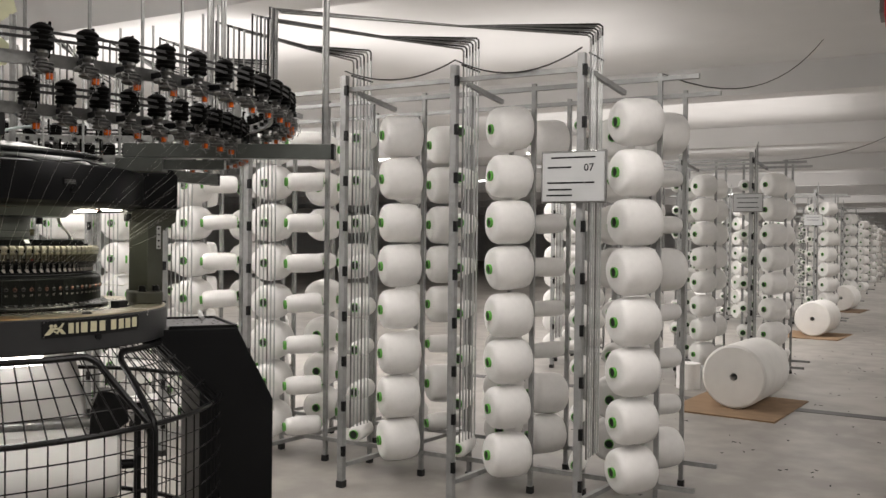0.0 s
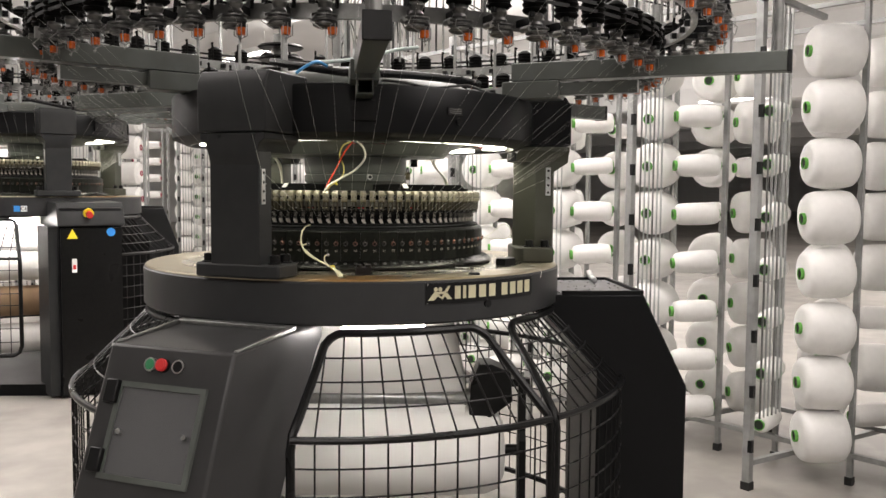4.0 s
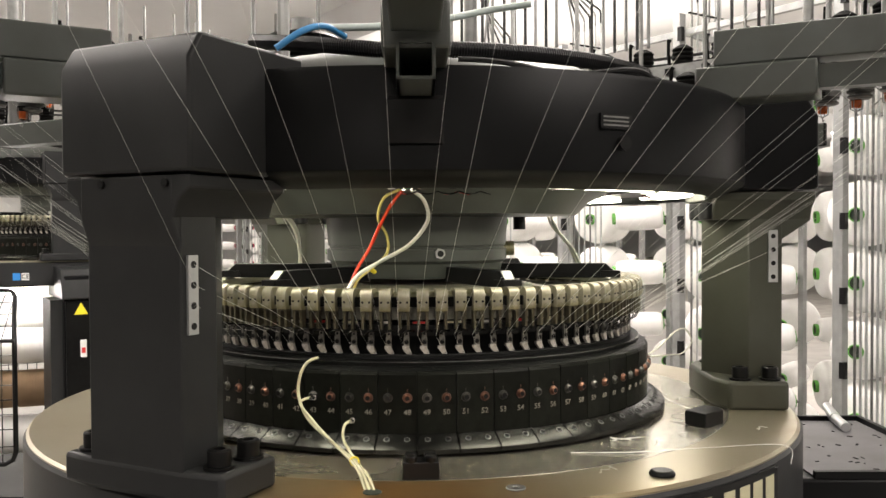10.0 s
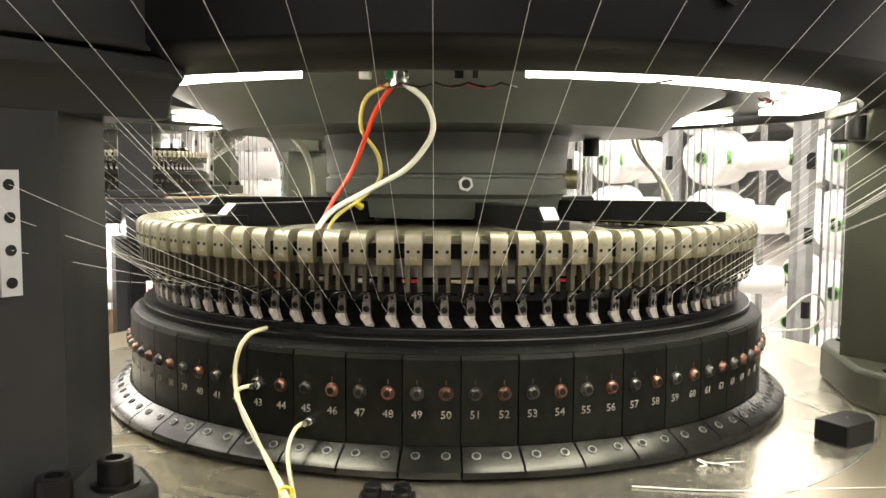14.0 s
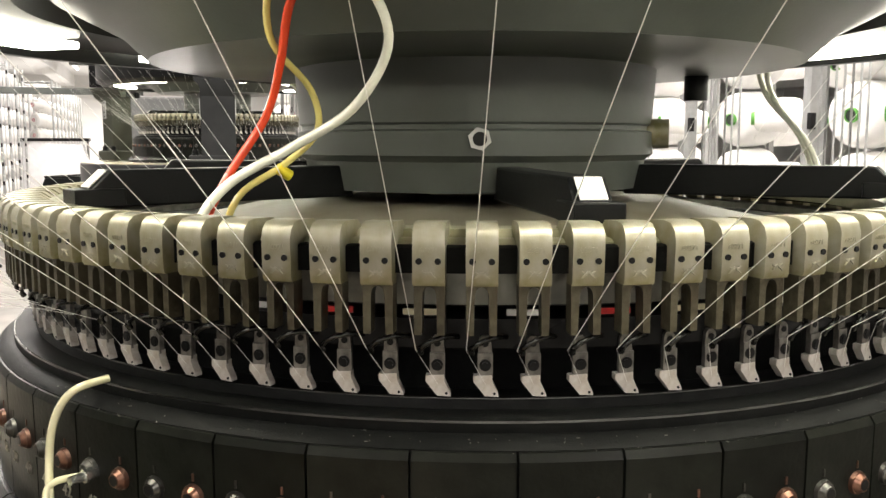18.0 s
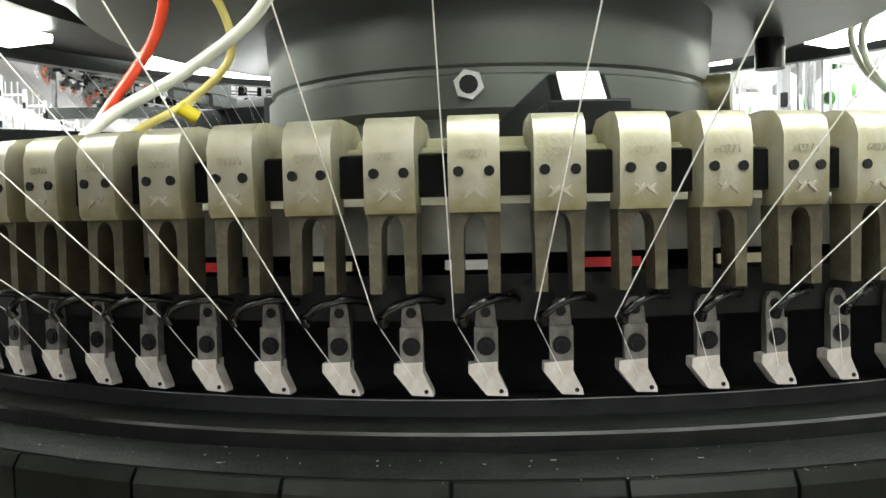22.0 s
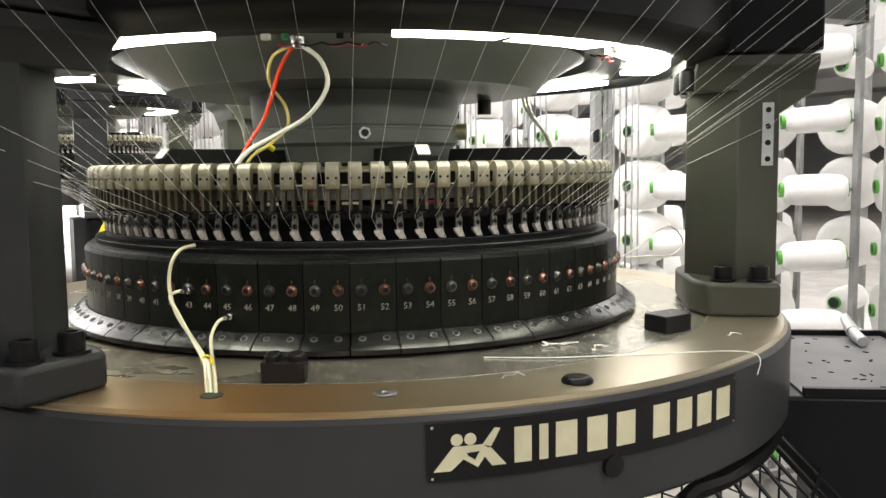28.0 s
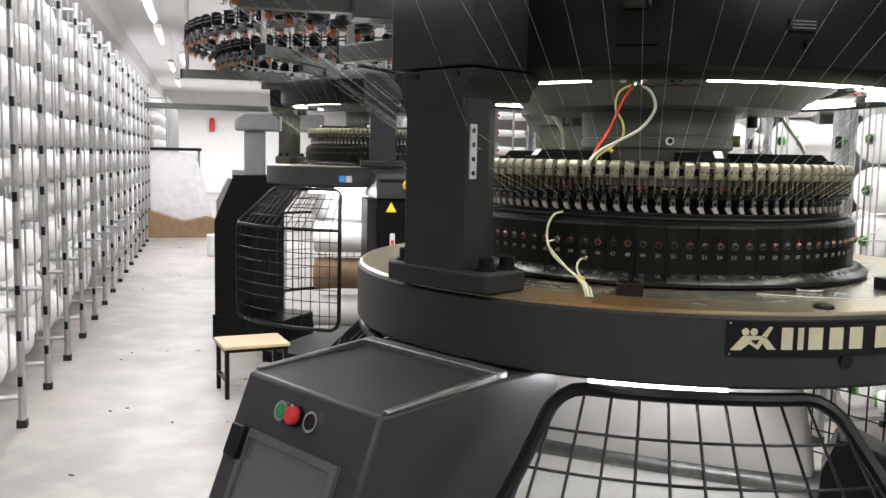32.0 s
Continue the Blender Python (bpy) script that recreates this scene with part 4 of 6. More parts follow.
def storage_unit():
    """One yarn storage feeder in its own frame: x outward. Returns named pieces."""
    out = []
    g = Geo()
    g.box((-0.025, 0, -0.004), (0.10, 0.020, 0.020))
    g.rod((0.062, -0.030, -0.002), (0.062, -0.030, 0.012), 0.008, 10)
    g.rod((0.045, -0.012, 0.004), (0.062, -0.030, 0.004), 0.0035, 6)
    out.append(("feeder_body", g.mesh("feeder_body", M_LEG, 30)))
    g = Geo()
    g.lathe([(0.0, -0.024), (0.016, -0.024), (0.020, -0.016), (0.015, -0.008), (0.021, 0.004), (0.018, 0.014), (0.0, 0.014)], 16, m=Matrix.Translation((0.038, 0, 0)))
    out.append(("turned_neck", g.mesh("turned_neck", M_SPOOL, 40)))
    g = Geo()
    ribs = [(0.0, 0.014), (0.026, 0.014)]
    for z in (0.018, 0.033, 0.048, 0.063, 0.076):
        ribs += [(0.031, z), (0.034, z + 0.003), (0.034, z + 0.007), (0.0305, z + 0.010)]
    ribs += [(0.026, 0.090), (0.012, 0.098), (0.0, 0.098)]
    g.lathe(ribs, 18, m=Matrix.Translation((0.034, 0, 0)))
    g.sweep([(-0.004, 0.026, 0.00), (-0.008, 0.030, 0.07), (-0.006, 0.030, 0.112), (0.004, 0.028, 0.108)], 0.0055, 6)
    out.append(("belt_wheel", g.mesh("belt_wheel", M_MATTE, 30)))
    g = Geo()
    g.lathe([(0.0, -0.056), (0.022, -0.058), (0.029, -0.054), (0.030, -0.050), (0.0245, -0.048), (0.0245, -0.044), (0.031, -0.042), (0.032, -0.037), (0.026, -0.035), (0.026, -0.032), (0.033, -0.030), (0.033, -0.026), (0.018, -0.023), (0.0, -0.023)], 20, m=Matrix.Translation((0.045, 0, 0)))
    out.append(("spool", g.mesh("spool", M_SPOOL, 30)))
    g = Geo()
    g.rod((0.050, 0.020, -0.056), (0.050, 0.020, -0.076), 0.0125, 12, 0.0110)
    out.append(("stop_lamp", g.mesh("stop_lamp", M_ORANGE, 40)))
    g = Geo()
    g.rod((0.050, 0.020, -0.044), (0.050, 0.020, -0.058), 0.0135, 12)
    out.append(("lamp_socket", g.mesh("lamp_socket", M_PLASTIC, 40)))
    g = Geo()
    for b in (30, 100, 170):
        c, d = 0.0165 * math.cos(radians(b)), 0.0165 * math.sin(radians(b))
        g.sweep([(0.050 + c, 0.020 + d, -0.050), (0.050 + c, 0.020 + d, -0.078), (0.050, 0.020, -0.086), (0.050 - c, 0.020 - d, -0.078), (0.050 - c, 0.020 - d, -0.050)], 0.0013, 5)
    g.sweep([(0.050, 0.020, -0.086), (0.052, 0.020, -0.096), (0.058, 0.022, -0.092)], 0.0018, 5)
    g.sweep([(0.07, -0.02, -0.03), (0.09, -0.03, -0.05), (0.085, 0.0, -0.07)], 0.0016, 5)
    g.rod((0.02, -0.03, -0.03), (0.055, -0.03, -0.03), 0.009, 8)
    out.append(("wire_guide", g.mesh("wire_guide", M_DULL, 40)))
    return out


def storage_ring(place, angle, full=True):
    """Two tiers of yarn feeders on hoops above a machine."""
    unit = cached("unit", storage_unit)
    base = Matrix.Translation(place) @ turn(angle)
    hoops = thing("yarn_feeder_hoops", "grey steel hoops with drive belts above the machine", "feeder ring", at=base)
    for R, z in ((1.055, 1.914), (1.262, 2.045)):
        g = Geo()
        g.lathe([(R - 0.055, z - 0.02), (R - 0.035, z - 0.02), (R - 0.035, z + 0.02), (R - 0.055, z + 0.02)], 96)
        part("hoop", g, M_DULL, hoops)
        for dz in (0.044, 0.066):
            g = Geo()
            g.lathe([(R + 0.060, z + dz - 0.005), (R + 0.0615, z + dz - 0.005), (R + 0.0615, z + dz + 0.005), (R + 0.060, z + dz + 0.005)], 96)
            part("drive_belt", g, M_RUBBER, hoops, "flat black drive belt")
        for j in range(3):
            for i in range(19):
                a = -118 + 120 * j + 6 + 6 * i
                u = thing("yarn_storage_feeder", "black and steel yarn storage feeder with orange lamp", "yarn feeder", "yarn feeders on the hoops",
                          at=base @ turn(a) @ Matrix.Translation((R, 0, z)))
                for nm, me in unit:
                    part(nm, me, None, u)
    # bare rods that rise from the hoops to the yarn tubes
    for j in range(30):
        a = -112 + 12.0 * j
        g = Geo()
        g.rod(polar(1.01, a, 1.90), polar(1.01, a, 2.62), 0.007, 6)
        part("tube_rod", g, M_DULL, hoops)
    return hoops


def threads(place, angle, name="yarn_threads"):
    """Yarns that fall from the hoops straight to the feeders; beside a post they are gathered through its guide strip."""
    g = Geo()
    rnd = random.Random(4)
    for i in range(96):
        a = FIRST + i * STEP
        p = polar(0.4575, a - 1.1, 1.3745)
        g.rod(p, polar(0.4435, a + 0.55, 1.3480), 0.00016, 4, caps=False)
        near = min(POSTS, key=lambda q: abs((a - q + 180) % 360 - 180))
        d = (a - near + 180) % 360 - 180
        s = 1 if d > 0 else -1
        hole = 0.027 * rnd.choice((0, 1, 2, 3))
        if abs(d) < 9:
            q = turn(near) @ Vector((0.763 if near == POSTS[0] else 0.719, s * 0.0905, (1.420 if near == POSTS[0] else 1.448) + hole))
            g.rod(p, q, 0.00024, 4, caps=False)
            if i % 2:
                g.rod(q, polar(1.16, near + s * rnd.uniform(10, 14), 1.85), 0.00016, 4, r2=0.00009, caps=False)
        else:
            up = i % 2
            g.rod(p, polar(1.31 if up else 1.16, a + 0.8 + rnd.uniform(-0.5, 0.5), 1.985 if up else 1.85), 0.00027, 4, r2=0.00009, caps=False)
    t = part(name, g, M_THREAD)
    t.matrix_basis = Matrix.Translation(place) @ turn(angle)
    return tagged(t, "fine white yarns running down to the feeders", "yarn", kind="stuff")


main = machine("circular_knitting_machine", (0, 0, 0), 0, "dark grey circular knitting machine with a cream feeder ring", None, True, range(33, 70))
leg_console(main, POSTS[0])
leg_plain(main, -31.0)
leg_plain(main, POSTS[2])
guard(main, -130, -84.6)
guard(main, -83.2, -40)
guard(main, -12, 78)
guard(main, 108, 199)
storage_ring((0, 0, 0), 0)
threads((0, 0, 0), 0)

# name plate on the bed ring: plain shapes only
g = Geo()
g.lathe([(0.7625, 1.113), (0.7655, 1.113), (0.7655, 1.176), (0.7625, 1.176)], 24, -104.1, -70.9)
plate = part("name_plate", g, M_PLASTIC, main, "black name plate with pale gold shapes")


def on_plate(a, w, z0, z1):
    k = Geo()
    k.lathe([(0.7655, z0), (0.7663, z0), (0.7663, z1), (0.7655, z1)], 3, a, a + w)
    part("gold_shape", k, M_GOLD, plate)


# five tall bars and four bars stand where the name is lettered
for a, w in ((-96.9, 1.5), (-94.7, 0.8), (-93.2, 2.0), (-90.2, 2.0), (-87.2, 2.0), (-83.1, 2.0), (-80.1, 2.0), (-77.3, 2.1), (-74.3, 2.2)):
    on_plate(a, w, 1.126, 1.165)


def plate_shape(pts):
    """A flat gold shape laid on the round plate, given by angle and height."""
    k = Geo()
    n = len(pts)
    k.add([polar(r, a, z) for r in (0.7654, 0.7663) for a, z in pts], [tuple(range(n))[::-1], tuple(range(n, 2 * n))] + [(i, (i + 1) % n, n + (i + 1) % n, n + i) for i in range(n)])
    part("gold_shape", k, M_GOLD, plate, smooth=0)


plate_shape([(-103.6, 1.124), (-102.2, 1.124), (-100.8, 1.140), (-101.5, 1.150), (-102.0, 1.150)])
plate_shape([(-102.0, 1.150), (-99.6, 1.150), (-98.9, 1.144), (-101.2, 1.142)])
plate_shape([(-101.2, 1.136), (-100.0, 1.126), (-98.9, 1.146), (-99.7, 1.146), (-100.2, 1.134), (-100.8, 1.139)])
plate_shape([(-98.9, 1.146), (-97.6, 1.126), (-98.8, 1.126), (-99.5, 1.138)])
plate_shape([(-99.6, 1.150), (-98.6, 1.167), (-98.1, 1.166), (-98.9, 1.147)])
for a in (-101.7, -100.6):
    plate_shape([(a + 0.5 * math.cos(k * math.pi / 5), 1.157 + 0.0066 * math.sin(k * math.pi / 5)) for k in range(10)])
for a in (-103.7, -71.3):
    for z in (1.117, 1.172):
        part("plate_rivet", Geo().rod(polar(0.765, a, z), polar(0.7668, a, z), 0.0018, 8), M_STEEL, plate)
g = Geo()
g.rod(polar(0.7605, -87.5, 1.104), polar(0.768, -87.5, 1.104), 0.013, 16)
part("ring_plug", g, M_PLASTIC, main, "round black plug in the ring")

# fabric, take-down frame and roll inside the guards
def loft(rows, material, name, parent, label=""):
    g = Geo()
    n = 40
    vs = []
    for cx, cy, a, b, z, rot in rows:
        for i in range(n):
            t = 2 * math.pi * i / n
            x, y = a * math.copysign(abs(math.cos(t)) ** 0.8, math.cos(t)), b * math.sin(t)
            vs.append((cx + x * math.cos(rot) - y * math.sin(rot), cy + x * math.sin(rot) + y * math.cos(rot), z))
    fs = [(k * n + i, k * n + (i + 1) % n, (k + 1) * n + (i + 1) % n, (k + 1) * n + i) for k in range(len(rows) - 1) for i in range(n)]
    g.add(vs, fs)
    return part(name, g, material, parent, label, smooth=80)


RT = radians(-35)
take = thing("fabric_take_down", "white knitted fabric hanging into the take-down frame", "fabric")
loft([(0, 0, a, b, z, RT) for a, b, z in ((0.33, 0.33, 1.148), (0.345, 0.335, 1.06), (0.372, 0.30, 0.96), (0.398, 0.22, 0.86), (0.420, 0.12, 0.75), (0.425, 0.055, 0.69), (0.425, 0.020, 0.65))],
     M_FABRIC, "fabric_tube", take, "white knitted fabric tube")
TAKE = Matrix.Rotation(RT, 4, "Z")
g = Geo()
g.prism([(-0.022, 0.655), (-0.018, 0.655), (-0.120, 0.545), (-0.125, 0.545)], "x", -0.42, 0.42, m=TAKE)
part("fabric_web", g, M_FABRIC, take, "flat white fabric running to the roll")
g = Geo()
g.lathe([(0.03, -0.57), (0.10, -0.57), (0.145, -0.55), (0.165, -0.50), (0.172, -0.35), (0.172, 0.35), (0.165, 0.50), (0.145, 0.55), (0.10, 0.57), (0.03, 0.57)], 48, m=TAKE @ Matrix.Translation((0, 0, 0.455)) @ Matrix.Rotation(radians(90), 4, "Y"))
part("fabric_roll", g, M_FABRIC, take, "wound white fabric roll")
for s in (-1, 1):
    g = Geo()
    g.prism([(s * 0.435, 0.60), (s * 0.440, 0.72), (s * 0.47, 0.80), (s * 0.52, 0.80), (s * 0.59, 0.77), (s * 0.60, 0.66), (s * 0.50, 0.585)], "y", -0.07, 0.07, m=TAKE)
    part("nip_bracket", g, M_BLACK, take, "black cast bracket of the nip rollers", bevel=0.006)
    g = Geo()
    g.rod((s * 0.56, 0, 0.455), (s * 0.645, 0, 0.455), 0.022, 16, m=TAKE)
    part("roll_spindle", g, M_BLACK, take)
    g = Geo()
    g.prism([(-0.05, 0.02), (0.05, 0.02), (0.045, 0.50), (0.0, 0.56), (-0.045, 0.50)], "x", s * 0.625, s * 0.655, m=TAKE)
    plate_ = part("side_plate", g, M_BLACK, take, "black steel side plate", bevel=0.004)
    g = Geo()
    g.box((s * 0.62, 0, 0.72), (0.10, 0.03, 0.03), TAKE)
    g.box((s * 0.64, 0, 0.63), (0.03, 0.04, 0.21), TAKE)
    part("bracket_arm", g, M_BLACK, take)
for y in (0.035, -0.035):
    g = Geo()
    g.rod((-0.44, y, 0.665), (0.44, y, 0.665), 0.024, 16, m=TAKE)
    part("nip_roller", g, M_DULL, take, "dull steel nip roller")

# scraps of yarn lying on the bed
for k, (r, a) in enumerate(((0.53, -81.5), (0.545, -79.0), (0.585, -77.0), (0.60, -70.0), (0.66, -95.0), (0.70, -60.0))):
    rs = random.Random(20 + k)
    pts = [polar(r + rs.uniform(-0.010, 0.010), a + i * 0.5 + rs.uniform(-0.4, 0.4), 1.1915 + rs.uniform(0, 0.004)) for i in range(7)]
    g = Geo()
    g.sweep(pts, 0.0007, 4)
    tagged(part("yarn_scrap", g, M_THREAD), "short white yarn scrap on the bed plate", "yarn scrap", "yarn scraps on the bed")

# work lamp for watching the cloth, fixed under the bed
g = Geo()
g.lathe([(0.640, 1.004), (0.662, 1.004), (0.662, 1.040), (0.640, 1.040)], 14, -123.5, -101)
lamp = part("inspection_lamp", g, M_INSPECT, main, "glowing white lamp under the bed")
g = Geo()
g.lathe([(0.630, 1.040), (0.672, 1.040), (0.672, 1.053), (0.630, 1.053)], 14, -124, -100.5)
part("lamp_back", g, M_PLASTIC, lamp)

# loose things on the bed
def on_bed(name, g, material, label, category):
    return tagged(part(name, g, material, bevel=0.0015), label, category)


g = Geo()
g.box((0, 0, 0.0125), (0.052, 0.032, 0.025))
o = on_bed("black_block", g, M_PLASTIC, "small black plastic block on the bed plate", "block")
o.matrix_basis = Matrix.Translation((-0.284, -0.542, 1.190)) @ turn(-25)
for x in (-0.014, 0.014):
    for y in (-0.008, 0.008):
        g = Geo()
        g.lathe([(0, 0.024), (0.0085, 0.024), (0.0090, 0.026), (0.0090, 0.031), (0.0075, 0.033), (0, 0.033)], 12, m=Matrix.Translation((x, y, 0)))
        part("block_screw", g, M_BLACK, o)
g = Geo()
g.prism([(-0.036, -0.022), (0.02, -0.026), (0.040, -0.008), (0.036, 0.022), (-0.030, 0.024)], "z", 0, 0.026)
o = on_bed("black_block", g, M_PLASTIC, "black faceted plastic block on the bed plate", "block")
o.matrix_basis = Matrix.Translation((0.322, -0.505, 1.190)) @ turn(15)
g = Geo()
g.lathe([(0, 0), (0.019, 0), (0.019, 0.004), (0.015, 0.008), (0, 0.008)], 20)
o = on_bed("black_plug", g, M_BLACK, "flat black plug set in the bed plate", "plug")
o.matrix_basis = Matrix.Translation((0.02, -0.711, 1.1895))
g = Geo()
g.lathe([(0.004, 0), (0.014, 0), (0.014, 0.003), (0.004, 0.003)], 16)
o = on_bed("steel_washer", g, M_DULL, "small steel washer lying on the bed plate", "washer")
o.matrix_basis = Matrix.Translation((-0.20, -0.66, 1.190))
# spindle left on the leg's tray
g = Geo()
g.rod((-0.06, 0, 0.012), (0.01, 0, 0.018), 0.011, 14)
g.rod((0.01, 0, 0.018), (0.07, 0, 0.035), 0.013, 14, 0.010)
o = on_bed("spindle", g, M_ALU, "worn steel spindle lying on the leg tray", "spindle")
o.matrix_basis = Matrix.Translation((0.915, -0.345, 1.084)) @ turn(55)

# oil and air tubes
def hose(name, pts, r, material, label, thing_label=None):
    g = Geo()
    vs = [Vector(p) for p in pts]
    fine = []
    for i in range(len(vs) - 1):
        p0, p1, p2, p3 = vs[max(i - 1, 0)], vs[i], vs[i + 1], vs[min(i + 2, len(vs) - 1)]
        for k in range(6):
            t = k / 6
            fine.append(0.5 * ((2 * p1) + (p2 - p0) * t + (2 * p0 - 5 * p1 + 4 * p2 - p3) * t * t + (3 * p1 - p0 - 3 * p2 + p3) * t ** 3))
    fine.append(vs[-1])
    g.sweep(fine, r, 8)
    return tagged(part(name, g, material, smooth=80), label, "tube")


hose("white_tube", [(-0.196, -0.350, 1.612), (-0.170, -0.346, 1.594), (-0.158, -0.336, 1.560), (-0.178, -0.308, 1.520), (-0.220, -0.283, 1.492), (-0.262, -0.278, 1.468), (-0.285, -0.284, 1.440), (-0.288, -0.288, 1.405)], 0.0035, M_HOSE_W, "milky white air tube curving down to the ring")
hose("red_tube", [(-0.210, -0.345, 1.612), (-0.222, -0.322, 1.585), (-0.226, -0.290, 1.552), (-0.236, -0.270, 1.515), (-0.262, -0.270, 1.475), (-0.280, -0.278, 1.440), (-0.284, -0.282, 1.405)], 0.0031, M_HOSE_R, "red air tube running down to the ring")
hose("yellow_tube", [(-0.214, -0.342, 1.612), (-0.234, -0.322, 1.598), (-0.232, -0.296, 1.565), (-0.204, -0.272, 1.535), (-0.198, -0.260, 1.505), (-0.222, -0.255, 1.480), (-0.258, -0.262, 1.455), (-0.276, -0.272, 1.405)], 0.0026, M_HOSE_Y, "thin yellow oil tube looping down to the ring")
g = Geo()
g.rod((-0.203, -0.349, 1.610), (-0.203, -0.349, 1.645), 0.012, 16)
g.box((-0.203, -0.349, 1.632), (0.06, 0.03, 0.008))
tagged(part("tube_connector", g, M_STEEL), "round metal connector under the crown", "connector")
hose("oil_tube", [polar(0.688, -123.2, 1.180), polar(0.655, -124.6, 1.203), polar(0.620, -126.4, 1.213), polar(0.560, -131.7, 1.228), polar(0.515, -137.7, 1.249), polar(0.500, -140.4, 1.281), polar(0.495, -140.4, 1.312), polar(0.485, -139.5, 1.332), polar(0.462, -138.7, 1.337)], 0.0027, M_HOSE_P, "yellow oil tube rising from the bed plate")
hose("oil_tube", [polar(0.685, -123.7, 1.180), polar(0.650, -125.2, 1.203), polar(0.617, -127.0, 1.214), polar(0.557, -132.2, 1.231), polar(0.520, -137.0, 1.252), polar(0.507, -139.6, 1.268), polar(0.500, -139.4, 1.275), polar(0.487, -138.2, 1.277)], 0.0024, M_HOSE_P, "yellow oil tube clipped to the cam box")
hose("oil_tube", [polar(0.690, -122.7, 1.180), polar(0.660, -123.8, 1.200), polar(0.620, -125.6, 1.207), polar(0.565, -128.6, 1.216), polar(0.530, -130.6, 1.226), polar(0.503, -131.2, 1.239), polar(0.487, -130.4, 1.243)], 0.0024, M_HOSE_P, "short yellow oil tube screwed into the cam box")
g = Geo()
g.lathe([(0.0050, -0.003), (0.0072, -0.003), (0.0072, 0.003), (0.0050, 0.003)], 14)
o = tagged(part("cable_tie", g, M_YELLOW), "small yellow tie round the oil tubes", "tie")
o.matrix_basis = Matrix.Translation(polar(0.617, -126.5, 1.213)) @ turn(-126) @ Matrix.Rotation(radians(62), 4, "Y")
# dark disc laid on the bed in place of the shaded hole
g = Geo()
g.rod((0, 0, 0), (0, 0, 0.0012), 0.013, 18)
o = tagged(part("tube_hole", g, M_HOLE_SHADE), "dark disc on the bed plate standing for the shaded tube hole", "hole")
o.matrix_basis = Matrix.Translation(polar(0.687, -123.2, 1.1898))
g = Geo()
g.rod((0, 0, 0), (0.012, 0, 0), 0.0042, 12)
o = tagged(part("tube_tie", g, M_YELLOW), "small yellow tie round the thin tubes", "tie")
o.matrix_basis = Matrix.Translation((-0.228, -0.2555, 1.477)) @ turn(20) @ Matrix.Rotation(radians(30), 4, "Y")
for p, a in (((0.4785, 1.277), -138.0), ((0.4785, 1.243), -130.3)):
    g = Geo()
    g.rod((p[0], 0, p[1]), (p[0] + 0.010, 0, p[1]), 0.0048, 6)
    g.rod((p[0] + 0.010, 0, p[1]), (p[0] + 0.020, 0, p[1]), 0.0032, 10)
    o = tagged(part("tube_fitting", g, M_STEEL), "small steel tube fitting on the cam box", "fitting")
    o.matrix_basis = turn(a)
for da, dz in ((0.0, 0.0), (-4.0, -0.008)):
    hose("white_tube", [polar(0.42, 127 + da, 1.600 + dz), polar(0.41, 121.6 + da, 1.602 + dz), polar(0.40, 115.9 + da * 0.7, 1.586 + dz), polar(0.39, 111.8 + da * 0.4, 1.553 + dz), polar(0.40, 107.9, 1.502 + dz), polar(0.41, 107 + da * 0.3, 1.430)], 0.0042, M_HOSE_W, "milky white air tube at the back of the ring")
    hose("white_tube", [polar(0.42, 9 + da * 0.5, 1.625), polar(0.42, 12.5 + da * 0.5, 1.596 + dz), polar(0.42, 10.1 + da * 0.5, 1.553 + dz), polar(0.42, 2 + da * 0.5, 1.503 + dz), polar(0.425, -3 + da * 0.5, 1.435)], 0.0036, M_HOSE_W, "milky white air tube at the side of the ring")
hose("blue_tube", [polar(0.62, -137, 1.808), polar(0.60, -134, 1.835), polar(0.56, -132, 1.850), polar(0.52, -130, 1.842)], 0.005, mat("blue_tube_plastic", (0.06, 0.30, 0.62), 0.3, var=0.08), "short blue air tube on the crown")
hose("pale_tube", [polar(0.55, -132, 1.850), polar(0.47, -124, 1.868), polar(0.40, -112, 1.895), polar(0.36, -98, 1.925), polar(0.40, -88, 1.935)], 0.006, mat("pale_green_tube", (0.45, 0.52, 0.50), 0.35, var=0.08), "pale green tube curving over the crown")
g = Geo()
g.rod((0, 0, 1.545), (0, 0, 1.612), 0.014, 14)
o = tagged(part("black_sensor", g, M_PLASTIC), "black cylindrical sensor hanging from the hub plate", "sensor")
o.matrix_basis = Matrix.Translation((0.285, 0.03, 0))
hose("loose_yarn", [polar(0.55, -92, 1.1915), polar(0.60, -84, 1.192), polar(0.66, -74, 1.1915), polar(0.755, -66, 1.192), polar(0.768, -66.5, 1.165)], 0.0006, M_THREAD, "stray white yarn lying across the bed plate")
hose("loose_tube", [polar(0.478, -27, 1.262), polar(0.526, -25.2, 1.285), polar(0.570, -23.5, 1.318), polar(0.610, -20.0, 1.318), polar(0.647, -16.1, 1.283), polar(0.610, -18.5, 1.262), polar(0.56, -23, 1.266), polar(0.50, -28.0, 1.270)], 0.0018, M_HOSE_W, "thin pale tube looping out of the cam box")
hose("loose_yarn", [polar(0.50, -38, 1.205), polar(0.54, -42, 1.192), polar(0.575, -48, 1.193), polar(0.590, -54, 1.205), polar(0.600, -57, 1.216)], 0.0008, M_THREAD, "loose white yarn trailing over the bed plate")

